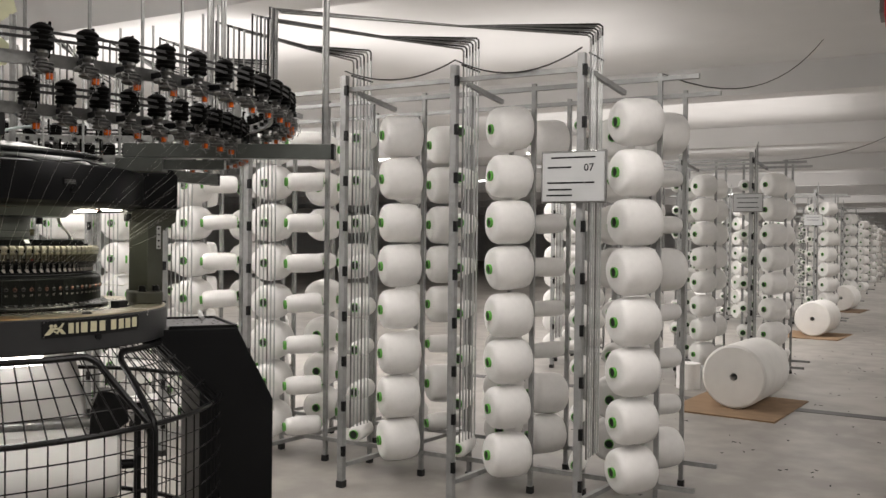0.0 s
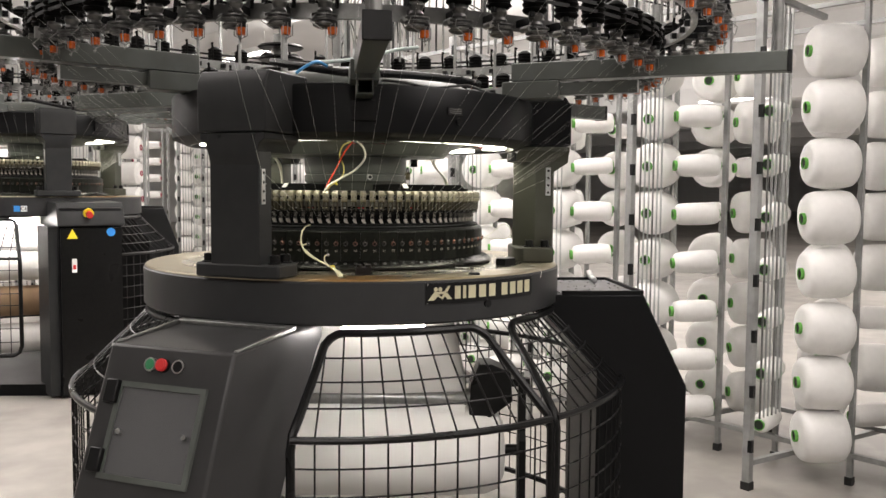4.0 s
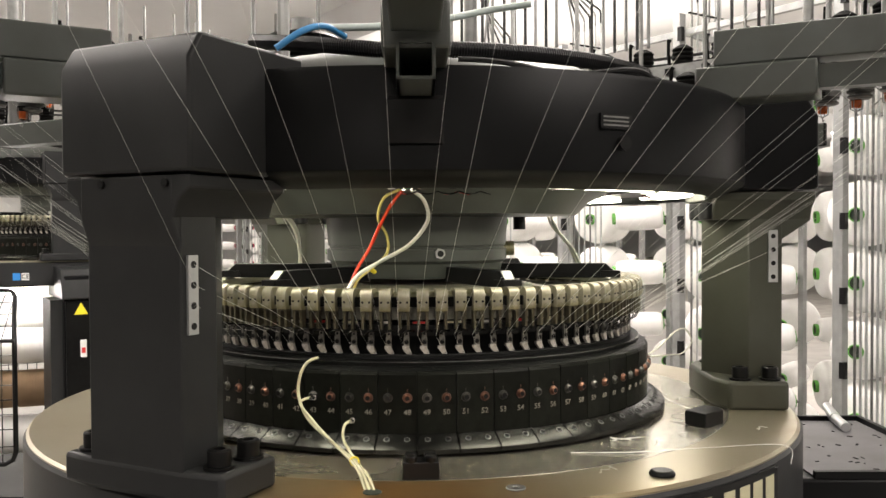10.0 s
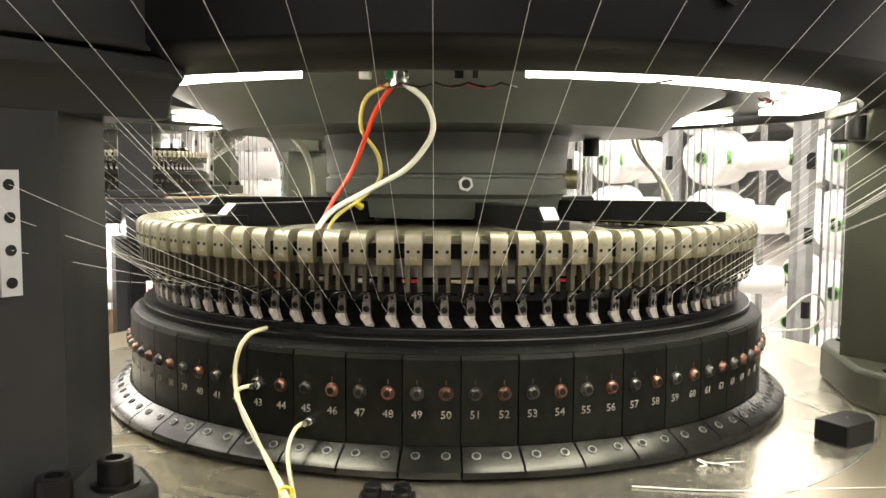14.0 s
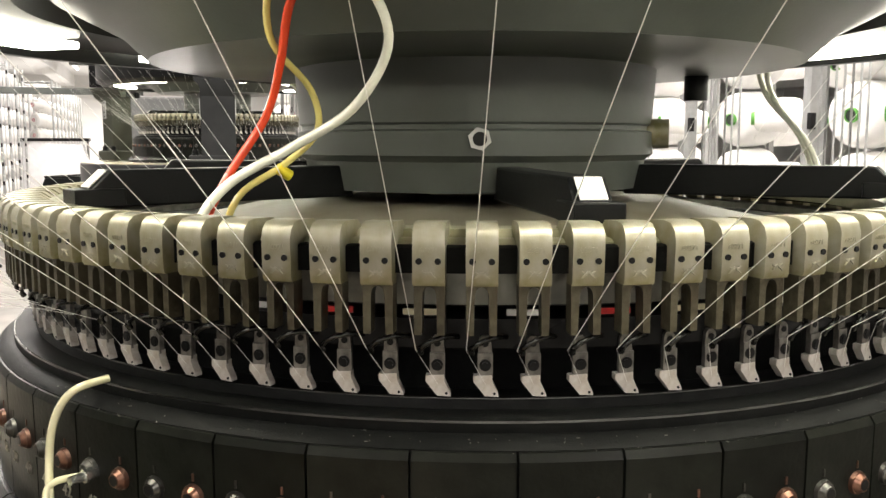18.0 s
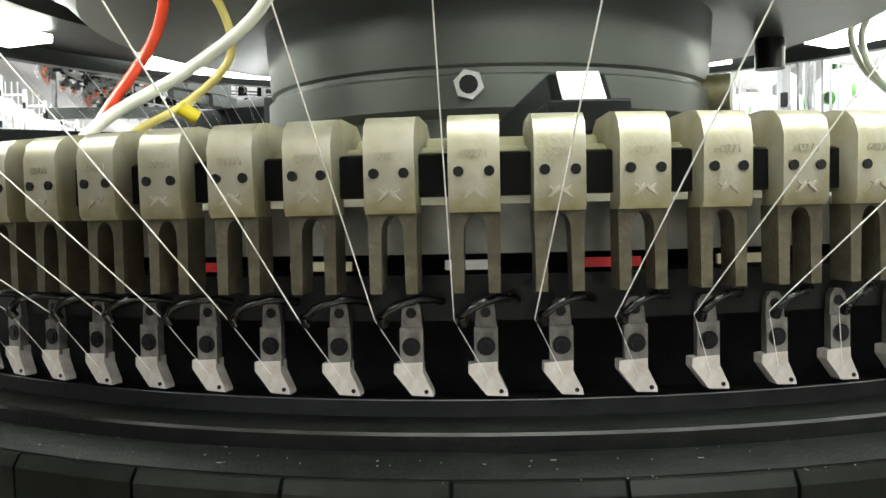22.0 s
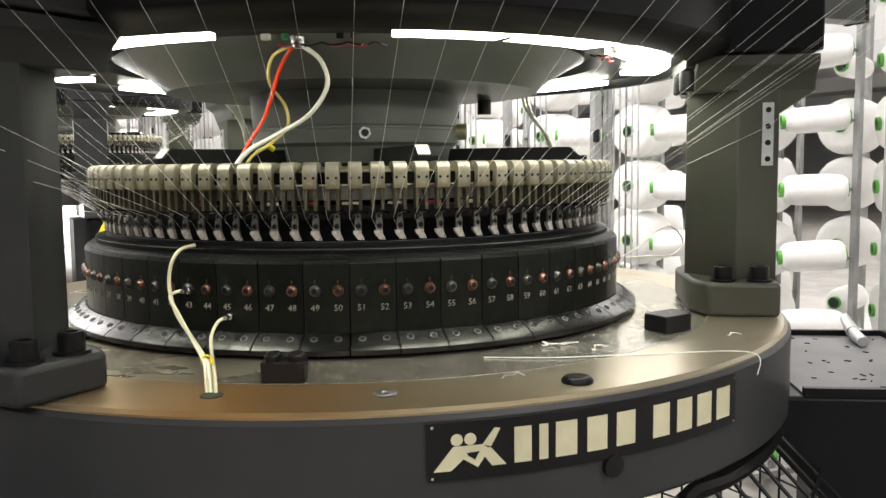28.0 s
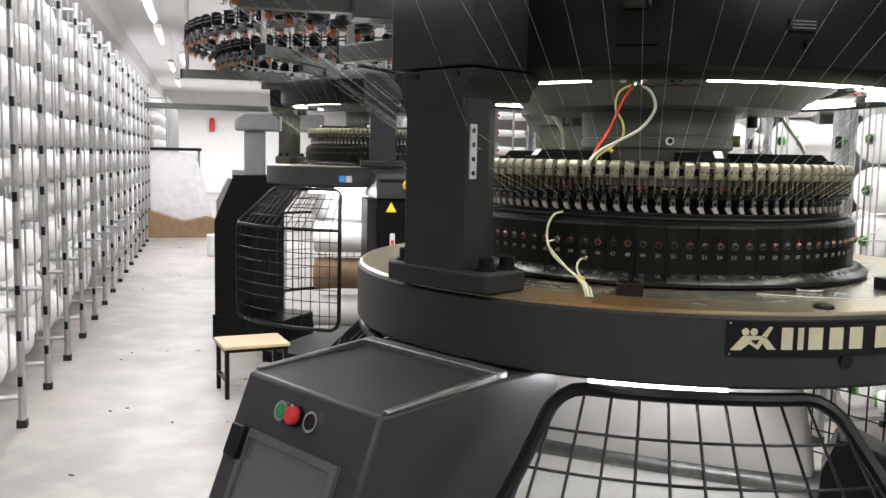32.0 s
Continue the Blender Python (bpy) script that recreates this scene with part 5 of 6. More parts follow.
# the machine behind
BACK = Vector((-0.28, 4.40, 0.195))
back = machine("circular_knitting_machine", BACK, 57, "dark grey circular knitting machine standing behind", None, False)
leg_plain(back, POSTS[1])
leg_plain(back, POSTS[2])
for a in (POSTS[1], POSTS[2]):
    part("leg_plinth", Geo().box((0.92, 0, -0.0975), (0.62, 0.50, 0.195)), M_LEG, back, at=turn(a))
guard(back, 140, 196)
guard(back, -130, -60)
guard(back, -12, 78)
g = Geo()
g.prism([(1.2165, 0.16), (1.2165, 0.22), (1.2168, 0.22), (1.2168, 0.16)], "y", -0.03, 0.03)
part("warning_label", g, M_YELLOW, back, "yellow warning label", at=turn(POSTS[2]))
g = Geo()
g.lathe([(0.640, 1.004), (0.662, 1.004), (0.662, 1.040), (0.640, 1.040)], 14, 168, 198)
lamp = part("inspection_lamp", g, M_INSPECT, back, "glowing white lamp under the bed")
g = Geo()
g.lathe([(0.630, 1.040), (0.672, 1.040), (0.672, 1.053), (0.630, 1.053)], 14, 167.5, 198.5)
part("lamp_back", g, M_PLASTIC, lamp)
part("plinth", Geo().box((0, 0, -0.155), (1.5, 0.9, 0.08)), M_LEG, back)
# its electric cabinet stands towards the aisle
cab = thing("electric_cabinet", "dark grey electric cabinet with warning labels", "cabinet", at=Matrix.Translation((-0.12, 3.42, 0)) @ turn(3))
part("cabinet_body", Geo().box((0, 0.20, 0.66), (0.42, 0.38, 1.30)), M_LEG, cab, bevel=0.008)
part("cabinet_head", Geo().prism([(-0.02, 1.185), (-0.02, 1.20), (0.03, 1.345), (0.42, 1.36), (0.42, 1.185)], "x", -0.225, 0.225), M_GREY, cab, bevel=0.004)
part("cabinet_side", Geo().box((-0.243, 0.17, 0.60), (0.064, 0.26, 1.16)), M_GREY, cab)
door = part("cabinet_door", Geo().box((0.0, 0.002, 0.60), (0.41, 0.012, 1.14)), M_BLACK, cab, "glossy black cabinet door")
g = Geo()
g.prism([(-0.163, 1.10), (-0.093, 1.10), (-0.128, 1.165)], "y", -0.0060, -0.0045)
part("warning_triangle", g, M_YELLOW, door, "yellow warning triangle")
g = Geo()
g.rod((0.130, -0.0045, 1.140), (0.130, -0.0060, 1.140), 0.030, 20)
part("blue_disc", g, M_BLUE, door, "round blue sign")
part("small_label", Geo().box((-0.118, -0.0050, 0.915), (0.032, 0.002, 0.095)), M_WHITE, door)
part("label_bar", Geo().box((-0.118, -0.0065, 0.905), (0.020, 0.001, 0.03)), M_RED, door)
g = Geo()
g.rod((-0.02, 0.008, 1.275), (-0.02, -0.012, 1.268), 0.034, 20)
stop = part("stop_collar", g, M_YELLOW, cab)
g = Geo()
g.rod((-0.02, -0.008, 1.270), (-0.02, -0.045, 1.258), 0.022, 16)
part("stop_button", g, M_RED, stop, "red emergency stop button")
lab = Geo().lathe([(0.7625, 1.085), (0.7635, 1.085), (0.7635, 1.125), (0.7625, 1.125)], 4, -165.2, -162.2)
white = part("white_label", lab, M_WHITE, back, "white square label")
part("label_letters", text_mesh("label_letters", "CE", 0.034, M_LEG), None, white, at=turn(-163.7) @ Matrix.Translation((0.7637, 0, 1.105)) @ Matrix(((0, 0, 1, 0), (1, 0, 0, 0), (0, 1, 0, 0), (0, 0, 0, 1))))
lab = Geo().lathe([(0.7625, 1.085), (0.7635, 1.085), (0.7635, 1.125), (0.7625, 1.125)], 4, -168.6, -165.6)
part("blue_label", lab, M_BLUE, back, "blue label")
for z in (0.35, 0.62, 0.88):
    g = Geo()
    g.rod((BACK.x - 0.42, BACK.y - 0.30, z), (BACK.x + 0.30, BACK.y - 0.42, z), 0.11, 24)
    tagged(part("fabric_roll", g, M_FABRIC if z != 0.62 else M_CARD), "wound white fabric roll inside the rear machine" if z != 0.62 else "brown card core inside the rear machine", "fabric roll")
storage_ring(BACK, 57, False)
threads(BACK, 57)
loft([(BACK.x, BACK.y, r, r, z, 0) for r, z in ((0.37, 1.343), (0.38, 1.15), (0.44, 1.05), (0.40, 0.98), (0.2, 0.95))], M_FABRIC, "fabric_tube", tagged(new("rear_fabric"), "white knitted fabric hanging inside the rear machine", "fabric"), "white knitted fabric tube")

# ---------------------------------------------------------------- yarn creels
def cone_meshes(r, l, tube):
    """A wound package on a coloured tube: axis along +y, mouth at y = 0."""
    g = Geo()
    k = [(0.018, 0.0), (r * 0.66, 0.0), (r * 0.80, l * 0.025), (r * 0.915, l * 0.09), (r * 0.975, l * 0.20), (r, l * 0.42), (r * 1.005, l * 0.62), (r * 0.985, l * 0.80), (r * 0.93, l * 0.92), (r * 0.80, l * 0.985), (r * 0.6, l), (0.018, l)]
    g.lathe(k, 28, m=Matrix.Rotation(radians(-90), 4, "X"))
    a = g.mesh("yarn_package", M_YARN, 50)
    g = Geo()
    g.lathe([(0.0245, -0.016), (0.029, -0.016), (0.029, l + 0.006), (0.0245, l + 0.006)], 16, m=Matrix.Rotation(radians(-90), 4, "X"))
    b = g.mesh("package_tube", tube, 40)
    # dark disc just inside the mouth, for the shade of the hollow tube
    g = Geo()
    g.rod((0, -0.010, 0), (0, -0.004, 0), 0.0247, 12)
    c = g.mesh("tube_hole", M_HOLE_SHADE, 40)
    return a, b, c


SIZES = ((0.130, 0.235), (0.122, 0.23), (0.126, 0.225), (0.062, 0.235), (0.052, 0.235), (0.134, 0.23))
CONES = [cone_meshes(r, l, M_GREEN) for r, l in SIZES]


def cone(p, deg, size, tilt=0.0):
    """deg: the way the mouth faces."""
    a, b, c = CONES[size]
    t = tagged(part("yarn_cone", a, None), "white wound yarn cone on a green tube" if size not in (3, 4) else "nearly spent slim white yarn cone on a green tube", "yarn cone", "yarn cones on the creels")
    t.matrix_basis = Matrix.Translation(p) @ turn(deg + 90) @ Matrix.Rotation(radians(tilt), 4, "X")
    part("package_tube", b, None, t, "green plastic tube")
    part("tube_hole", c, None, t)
    return t


def packages(name, items, label, core=M_GREEN):
    """Many packages of a far creel in one object: items of (place, way it faces, radius, length)."""
    g = Geo()
    for p, deg, r, l in items:
        m = Matrix.Translation(p) @ turn(deg + 90) @ Matrix.Rotation(radians(-90), 4, "X")
        g.cur = 0
        g.lathe([(0.02, 0.0), (r * 0.85, 0.0), (r, l * 0.08), (r, l * 0.88), (r * 0.8, l), (0.02, l)], 14, m=m)
        g.cur = 1
        g.lathe([(0.026, -0.014), (0.030, -0.014), (0.030, l + 0.01), (0.026, l + 0.01)], 8, m=m)
        # dark disc for the shaded inside of the tube
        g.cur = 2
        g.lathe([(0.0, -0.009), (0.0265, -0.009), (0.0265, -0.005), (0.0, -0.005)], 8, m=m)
    return tagged(part(name, g, [M_YARN, core, M_HOLE_SHADE], None), label, "yarn cones", kind="stuff")


ROWS = [0.245 + 0.2705 * k for k in range(8)]
rnd = random.Random(11)
TOP = 2.42


def bar(root, nm, p, q, r=0.016, square=True, material=None):
    k = Geo()
    if square:
        d = Vector(q) - Vector(p)
        m = Matrix.Translation((Vector(p) + Vector(q)) / 2) @ d.to_track_quat("Z", "Y").to_matrix().to_4x4()
        k.box((0, 0, 0), (2 * r, 2 * r, d.length), m)
    else:
        k.rod(p, q, r, 8)
    return part(nm, k, material or M_RACK, root)


def creel(name, origin, deg, bays, depth, label, pitch=0.745, near=True, tubes=True, mirror=1, material=None, core=None):
    """A yarn creel: front posts in bays along local y, local x runs back from the aisle; packages stand on pegs."""
    base = Matrix.Translation(origin) @ turn(deg)
    root = thing(name, label, "yarn creel", at=base)
    mt = material or M_RACK
    far = []
    y_end = (bays - 1) * pitch
    deep = 0.27 + 0.60 * (depth - 1) + 0.45
    for j in range(bays):
        y = j * pitch
        post = bar(root, "front_post", (0, y, 0.03), (0, y, TOP + 0.05), 0.019, True, mt)
        part("rubber_foot", Geo().box((0, y, 0.02), (0.046, 0.046, 0.04)), M_RUBBER, post)
        bar(root, "foot_rail", (0.02, y, 0.13), (deep, y - 0.18 * mirror, 0.13), 0.013, True, mt)
        bar(root, "top_rail", (0.02, y, TOP - 0.02), (0.42, y - 0.10 * mirror, TOP - 0.10), 0.013, True, mt)
        if tubes:
            for q in range(6):
                k = Geo()
                x = 0.045 + 0.038 * q
                k.sweep([(x, y - 0.030 * mirror, 0.35), (x, y - 0.030 * mirror, TOP + 0.085 + 0.020 * q)], 0.0052, 6)
                part("yarn_tube", k, M_ALU if q % 3 else M_DULL, root)
            part("tube_clip", Geo().box((0.14, y - 0.03 * mirror, TOP + 0.055), (0.23, 0.006, 0.008)), M_PLASTIC, root)
        for i in range(9):
            part("post_clip", Geo().box((-0.012, y - 0.02 * mirror, 0.22 + 0.27 * i), (0.02, 0.022, 0.06)), M_PLASTIC, post)
        for q in range(depth):
            x = 0.27 + 0.60 * q
            # a pole with packages that face along the row, and one whose packages face the aisle
            pa, pb = Vector((x + 0.19, y - 0.29 * mirror, 0)), Vector((x + 0.30, y + 0.17 * mirror, 0))
            for pp, kind in ((pa, 0), (pb, 1)):
                pole = bar(root, "cone_pole", (pp.x, pp.y, 0.03), (pp.x, pp.y, TOP), 0.0125, True, mt)
                part("rubber_foot", Geo().box((pp.x, pp.y, 0.02), (0.036, 0.036, 0.04)), M_RUBBER, pole)
                for z in ROWS:
                    face = (143 if kind == 0 else 196) if mirror > 0 else (37 if kind == 0 else -16)
                    way = Vector((math.cos(radians(face - deg)), math.sin(radians(face - deg)), 0)) if mirror > 0 else Vector((-math.cos(radians(face)), math.sin(radians(face)), 0))
                    tip = pp + way * 0.27 + Vector((0, 0, z))
                    if kind == 0:
                        size = rnd.choice((0, 0, 1, 2, 5)) if j < 3 else rnd.choice((3, 3, 4, 3))
                    else:
                        size = rnd.choice((3, 4, 4)) if j < 3 else rnd.choice((0, 1, 2, 5, 0))
                    if q:
                        size = rnd.choice((0, 1, 2, 3, 4, 0))
                    if near and q < 2:
                        k = Geo()
                        k.rod(pp + Vector((0, 0, z)), tip - way * 0.02, 0.007, 6)
                        part("peg", k, M_DULL, pole)
                        cone(base @ tip, math.degrees(math.atan2((base.to_3x3() @ way).y, (base.to_3x3() @ way).x)), size, rnd.uniform(-1, 5))
                    else:
                        w = base.to_3x3() @ way
                        r, l = SIZES[size]
                        far.append((base @ tip, math.degrees(math.atan2(w.y, w.x)), r, l))
    for q in range(depth + 1):
        x = 0.02 if q == 0 else 0.46 + 0.60 * (q - 1)
        if q:
            bar(root, "long_rail", (x, -0.5, 0.15), (x, y_end + 0.3, 0.15), 0.013, True, mt)
        bar(root, "long_rail", (x, -0.5 if q else 0, TOP - 0.03), (x, y_end + 0.3, TOP - 0.03), 0.013, True, mt)
    if far:
        packages("far_yarn_cones", far, "white yarn cones packed on the creel behind", core or M_GREEN)
    return root


creel("yarn_creel", hall(1.97, -2.0), 4.5, 8, 2, "grey tubular creel full of white yarn cones")
for i in range(7):
    creel("yarn_creel", hall(7.35 if i == 0 else 14.2 + 6.4 * (i - 1), -2.0), 4.5, 4, 2 if i < 2 else 1, "grey tubular creel with white yarn cones", near=i == 0)


def side_creel(origin, bays, pitch, near=True):
    """The bright creel across the other aisle: posts in front, packages behind them."""
    base = Matrix.Translation(origin) @ turn(4.5)
    root = thing("yarn_creel", "bright tubular creel with white yarn cones behind its posts", "yarn creel", at=base)
    far = []
    for j in range(bays):
        y = j * pitch
        for x in (0, -0.55):
            post = bar(root, "front_post", (x, y, 0.03), (x, y, 2.55), 0.02, False, M_ALU)
            part("rubber_foot", Geo().box((x, y, 0.02), (0.05, 0.05, 0.04)), M_RUBBER, post)
            for q in range(3 if near else 0):
                part("yarn_tube", Geo().rod((x - 0.06 - 0.05 * q, y + 0.03, 0.3), (x - 0.06 - 0.05 * q, y + 0.03, 2.62), 0.006, 6), M_ALU, post)
            for i in range(10 if near else 0):
                part("post_clip", Geo().box((x + 0.0, y - 0.026, 0.25 + 0.24 * i), (0.022, 0.02, 0.05)), M_PLASTIC, post)
        for z in (0.16, 0.62, 2.5):
            bar(root, "cross_rail", (0, y, z), (-1.0, y, z), 0.014, False, M_ALU)
        for i in range(9):
            for s in (0, 1):
                far.append((base @ Vector((-0.16 - 0.5 * s, y + 0.20, 0.30 + 0.26 * i)), 48, rnd.choice((0.115, 0.12, 0.11, 0.06)), 0.22))
                far.append((base @ Vector((-0.16 - 0.5 * s, y + 0.52, 0.30 + 0.26 * i)), 48, rnd.choice((0.115, 0.12, 0.11, 0.06)), 0.22))
    for z in (0.16, 1.2, 2.5):
        bar(root, "long_rail", (-0.5, 0, z), (-0.5, bays * pitch, z), 0.014, False, M_ALU)
    packages("far_yarn_cones", far, "white yarn cones on the bright creel", M_PINK)


side_creel(hall(-2.06, 2.82), 15, 0.772)
side_creel(hall(-1.85, 15.7), 10, 0.772, False)
# creels behind the machines
creel("yarn_creel", hall(2.9, 4.6), 4.5, 6, 1, "grey tubular creel of white yarn cones behind", near=False)
creel("yarn_creel", hall(1.2, 6.6), 4.5, 5, 1, "grey tubular creel of white yarn cones further back", near=False, core=M_PINK)

creel("yarn_creel", hall(1.9, 11.6), -85.5, 6, 1, "grey tubular creel of white yarn cones across the aisle", near=False, tubes=False, core=M_PINK)

# dark tubes that carry the yarn from the creel to the hoops
overhead = thing("overhead_yarn_tubes", "bundles of thin dark tubes carrying yarn overhead", "yarn tubes")
for j in range(8):
    for q in range(6):
        s0 = hall(1.97, -2.0 + 0.745 * j) + hall(0.045 + 0.038 * q, -0.030, 0)
        a = math.degrees(math.atan2(s0.y, s0.x)) + (q - 2.5) * 2.2
        e = polar(1.24, a, 2.56 + 0.025 * (j % 3))
        zt = TOP + 0.085 + 0.020 * q
        k = Geo()
        k.sweep([s0 + Vector((0, 0, zt)), s0 + Vector((0, 0, zt + 0.05)), s0.lerp(e, 0.012) + Vector((0, 0, zt + 0.062 - 0.012 * e.z)), s0.lerp(e, 0.45) + Vector((0, 0, (zt + 0.062) * 0.55 - 0.02)), s0.lerp(e, 0.985) + Vector((0, 0, 0.018 * q)), e + Vector((0, 0, 0.018 * q - 0.03)), e - Vector((0, 0, 0.45))], 0.0055, 6)
        part("yarn_tube", k, M_RUBBER if q % 2 else M_DULL, overhead)

# ---------------------------------------------------------------- things about the hall
def board(place, deg, w, h, label, lines, bold=None):
    t = thing("sign_board", label, "sign", "signs on the creels", at=Matrix.Translation(place) @ turn(deg))
    part("board_frame", Geo().box((0, 0, 0), (0.012, w, h)), M_DULL, t, bevel=0.003)
    part("board_face", Geo().box((-0.0075, 0, 0), (0.004, w - 0.02, h - 0.02)), M_BOARD, t, "white board face")
    for y, z, l in lines:
        part("writing_bar", Geo().box((-0.0105, y, z), (0.001, l, 0.008)), M_LEG, t)
    if bold:
        me = text_mesh("lot_number", bold, 0.055, M_LEG)
        part("lot_number", me, None, t, at=Matrix.Translation((-0.011, -0.085, 0.045)) @ Matrix(((0, 0, -1, 0), (-1, 0, 0, 0), (0, 1, 0, 0), (0, 0, 0, 1))))
    return t


board(hall(1.930, -1.975, 1.825), 4.5, 0.355, 0.27, "white sign board with marker writing on the creel post",
      [(0.0, 0.10, 0.24), (0.075, 0.05, 0.13), (0.04, -0.03, 0.20), (-0.09, -0.03, 0.05), (0.07, -0.065, 0.13), (0.075, -0.095, 0.14)], "07")
board(hall(7.31, -1.975, 1.93), 4.5, 0.31, 0.20, "white sign board on the next creel", [(0, 0.05, 0.22), (0, 0.0, 0.20), (0, -0.05, 0.22)])
board(hall(14.16, -1.975, 1.93), 4.5, 0.31, 0.20, "white sign board on a far creel", [(0, 0.05, 0.22), (0, 0.0, 0.20)])


def big_roll(x, y, r, l, deg):
    m = Matrix.Translation(hall(x, y)) @ turn(deg)
    g = Geo()
    prof = [(0.035, 0.0), (r * 0.93, 0.0), (r, 0.02), (r, l - 0.02), (r * 0.93, l), (0.035, l)]
    g.lathe(prof, 48, m=Matrix.Translation((0, 0, r + 0.012)) @ Matrix.Rotation(radians(90), 4, "Y"))
    o = tagged(part("fabric_roll", g, M_FABRIC), "big white fabric roll lying on cardboard", "fabric roll", "fabric rolls on the floor")
    o.matrix_basis = m
    g = Geo()
    g.box((0.25, 0.02, 0.004), (1.25, 0.95, 0.008))
    g.box((-0.12, -0.05, 0.010), (0.50, 0.80, 0.005))
    c = tagged(part("cardboard_sheet", g, M_CARD), "flattened brown cardboard under a fabric roll", "cardboard", "cardboard sheets")
    c.matrix_basis = m


big_roll(5.75, -2.12, 0.285, 0.85, -2)
big_roll(12.9, -2.1, 0.28, 0.85, -2)
big_roll(19.3, -2.1, 0.28, 0.85, -2)
g = Geo()
g.lathe([(0.02, 0), (0.12, 0), (0.12, 0.26), (0.02, 0.26)], 20)
o = tagged(part("yarn_cone", g, M_YARN), "white yarn cone standing on the floor", "yarn cone")
o.matrix_basis = Matrix.Translation(hall(6.75, -1.5))

# floor channel across the aisle
g = Geo()
g.box((0, 0, 0.002), (0.16, 9.0, 0.004))
o = tagged(part("floor_channel", g, M_CHANNEL), "grey steel cover strip set across the floor", "floor strip", kind="structure")
o.matrix_basis = Matrix.Translation(hall(6.05, -3.0)) @ turn(4.5 - 4.0)

# cardboard boxes on a pallet, trolley and extinguisher by the side wall
def carton(x, y, z, sx, sy, sz, deg, label="closed brown cardboard carton with a label", flaps=True):
    m = Matrix.Translation(hall(x, y, z)) @ turn(4.5 + deg)
    t = thing("carton", label, "box", "cartons by the wall", at=m)
    g = Geo()
    w = 0.006
    g.box((0, 0, w / 2), (sx, sy, w))
    for s in (-1, 1):
        g.box((s * (sx / 2 - w / 2), 0, sz / 2), (w, sy, sz))
        g.box((0, s * (sy / 2 - w / 2), sz / 2), (sx - 2 * w, w, sz))
    part("carton_body", g, M_CARD, t)
    if flaps:
        for s in (-1, 1):
            g = Geo()
            g.prism([(s * sx / 2, sz), (s * (sx / 2 + 0.10), sz - 0.05), (s * (sx / 2 + 0.10), sz - 0.044), (s * sx / 2, sz + 0.006)], "y", -sy / 2, sy / 2)
            part("flap", g, M_CARD, t)
    part("box_label", Geo().box((-sx / 2 - 0.002, -sy * 0.2, sz * 0.5), (0.002, 0.12, 0.10)), M_WHITE, t)


g = Geo()
for i in range(7):
    g.box((-0.5 + i * 0.166, 0, 0.115), (0.10, 1.3, 0.02))
for y in (-0.6, 0, 0.6):
    g.box((0, y, 0.052), (1.1, 0.09, 0.10))
o = tagged(part("pallet", g, M_WOOD), "wooden pallet on the floor", "pallet")
o.matrix_basis = Matrix.Translation(hall(12.75, -4.25)) @ turn(4.5)
carton(12.75, -3.98, 0.126, 0.9, 0.62, 0.52, 2)
carton(12.75, -4.75, 0.126, 0.9, 0.8, 0.46, -2, "open brown cardboard carton")
for i in range(9):
    carton(40.0 + 1.1 * (i // 3), -4.3 - 0.02 * i, 0.92 * (i % 3), 1.0, 1.0, 0.90, (i * 7) % 5 - 2, "stacked brown cardboard carton", False)
for i in range(6):
    carton(38.6 + 1.1 * (i // 3), -5.4, 0.88 * (i % 3), 1.0, 1.0, 0.86, (i * 5) % 5 - 2, "stacked brown cardboard carton", False)
t = thing("trolley", "dark steel trolley with a black panel by the wall", "trolley", at=Matrix.Translation(hall(24.0, -4.24)) @ turn(4.5))
part("trolley_panel", Geo().box((0, 0, 0.52), (0.04, 0.9, 0.72)), M_BLACK, t)
part("trolley_base", Geo().box((0.3, 0, 0.16), (0.8, 0.95, 0.06)), M_DULL, t)
part("trolley_rail", Geo().rod((0, -0.5, 1.0), (0, 0.5, 1.0), 0.025, 8), M_DULL, t)
for y in (-0.42, 0.42):
    part("trolley_post", Geo().rod((0, y, 0.1), (0, y, 1.0), 0.02, 8), M_DULL, t)
    part("wheel", Geo().rod((0.5, y - 0.02, 0.08), (0.5, y + 0.02, 0.08), 0.08, 14), M_RUBBER, t)
    part("wheel", Geo().rod((0, y - 0.02, 0.08), (0, y + 0.02, 0.08), 0.08, 14), M_RUBBER, t)
t = thing("fire_extinguisher", "large red wheeled fire extinguisher by the wall", "extinguisher", at=Matrix.Translation(hall(24.2, -5.25)) @ turn(4.5))
part("red_tank", Geo().lathe([(0, 0.12), (0.24, 0.12), (0.25, 0.2), (0.25, 0.80), (0.16, 0.92), (0.06, 0.96), (0, 0.96)], 24), M_RED, t)
part("extinguisher_hose", Geo().sweep([(0, 0, 0.95), (0, -0.25, 1.12), (0, -0.5, 1.2), (0, -0.55, 1.12)], 0.03, 8), M_RED, t)
for y in (-0.22, 0.22):
    part("wheel", Geo().rod((-0.05, y - 0.03, 0.13), (-0.05, y + 0.03, 0.13), 0.13, 16), M_RUBBER, t)

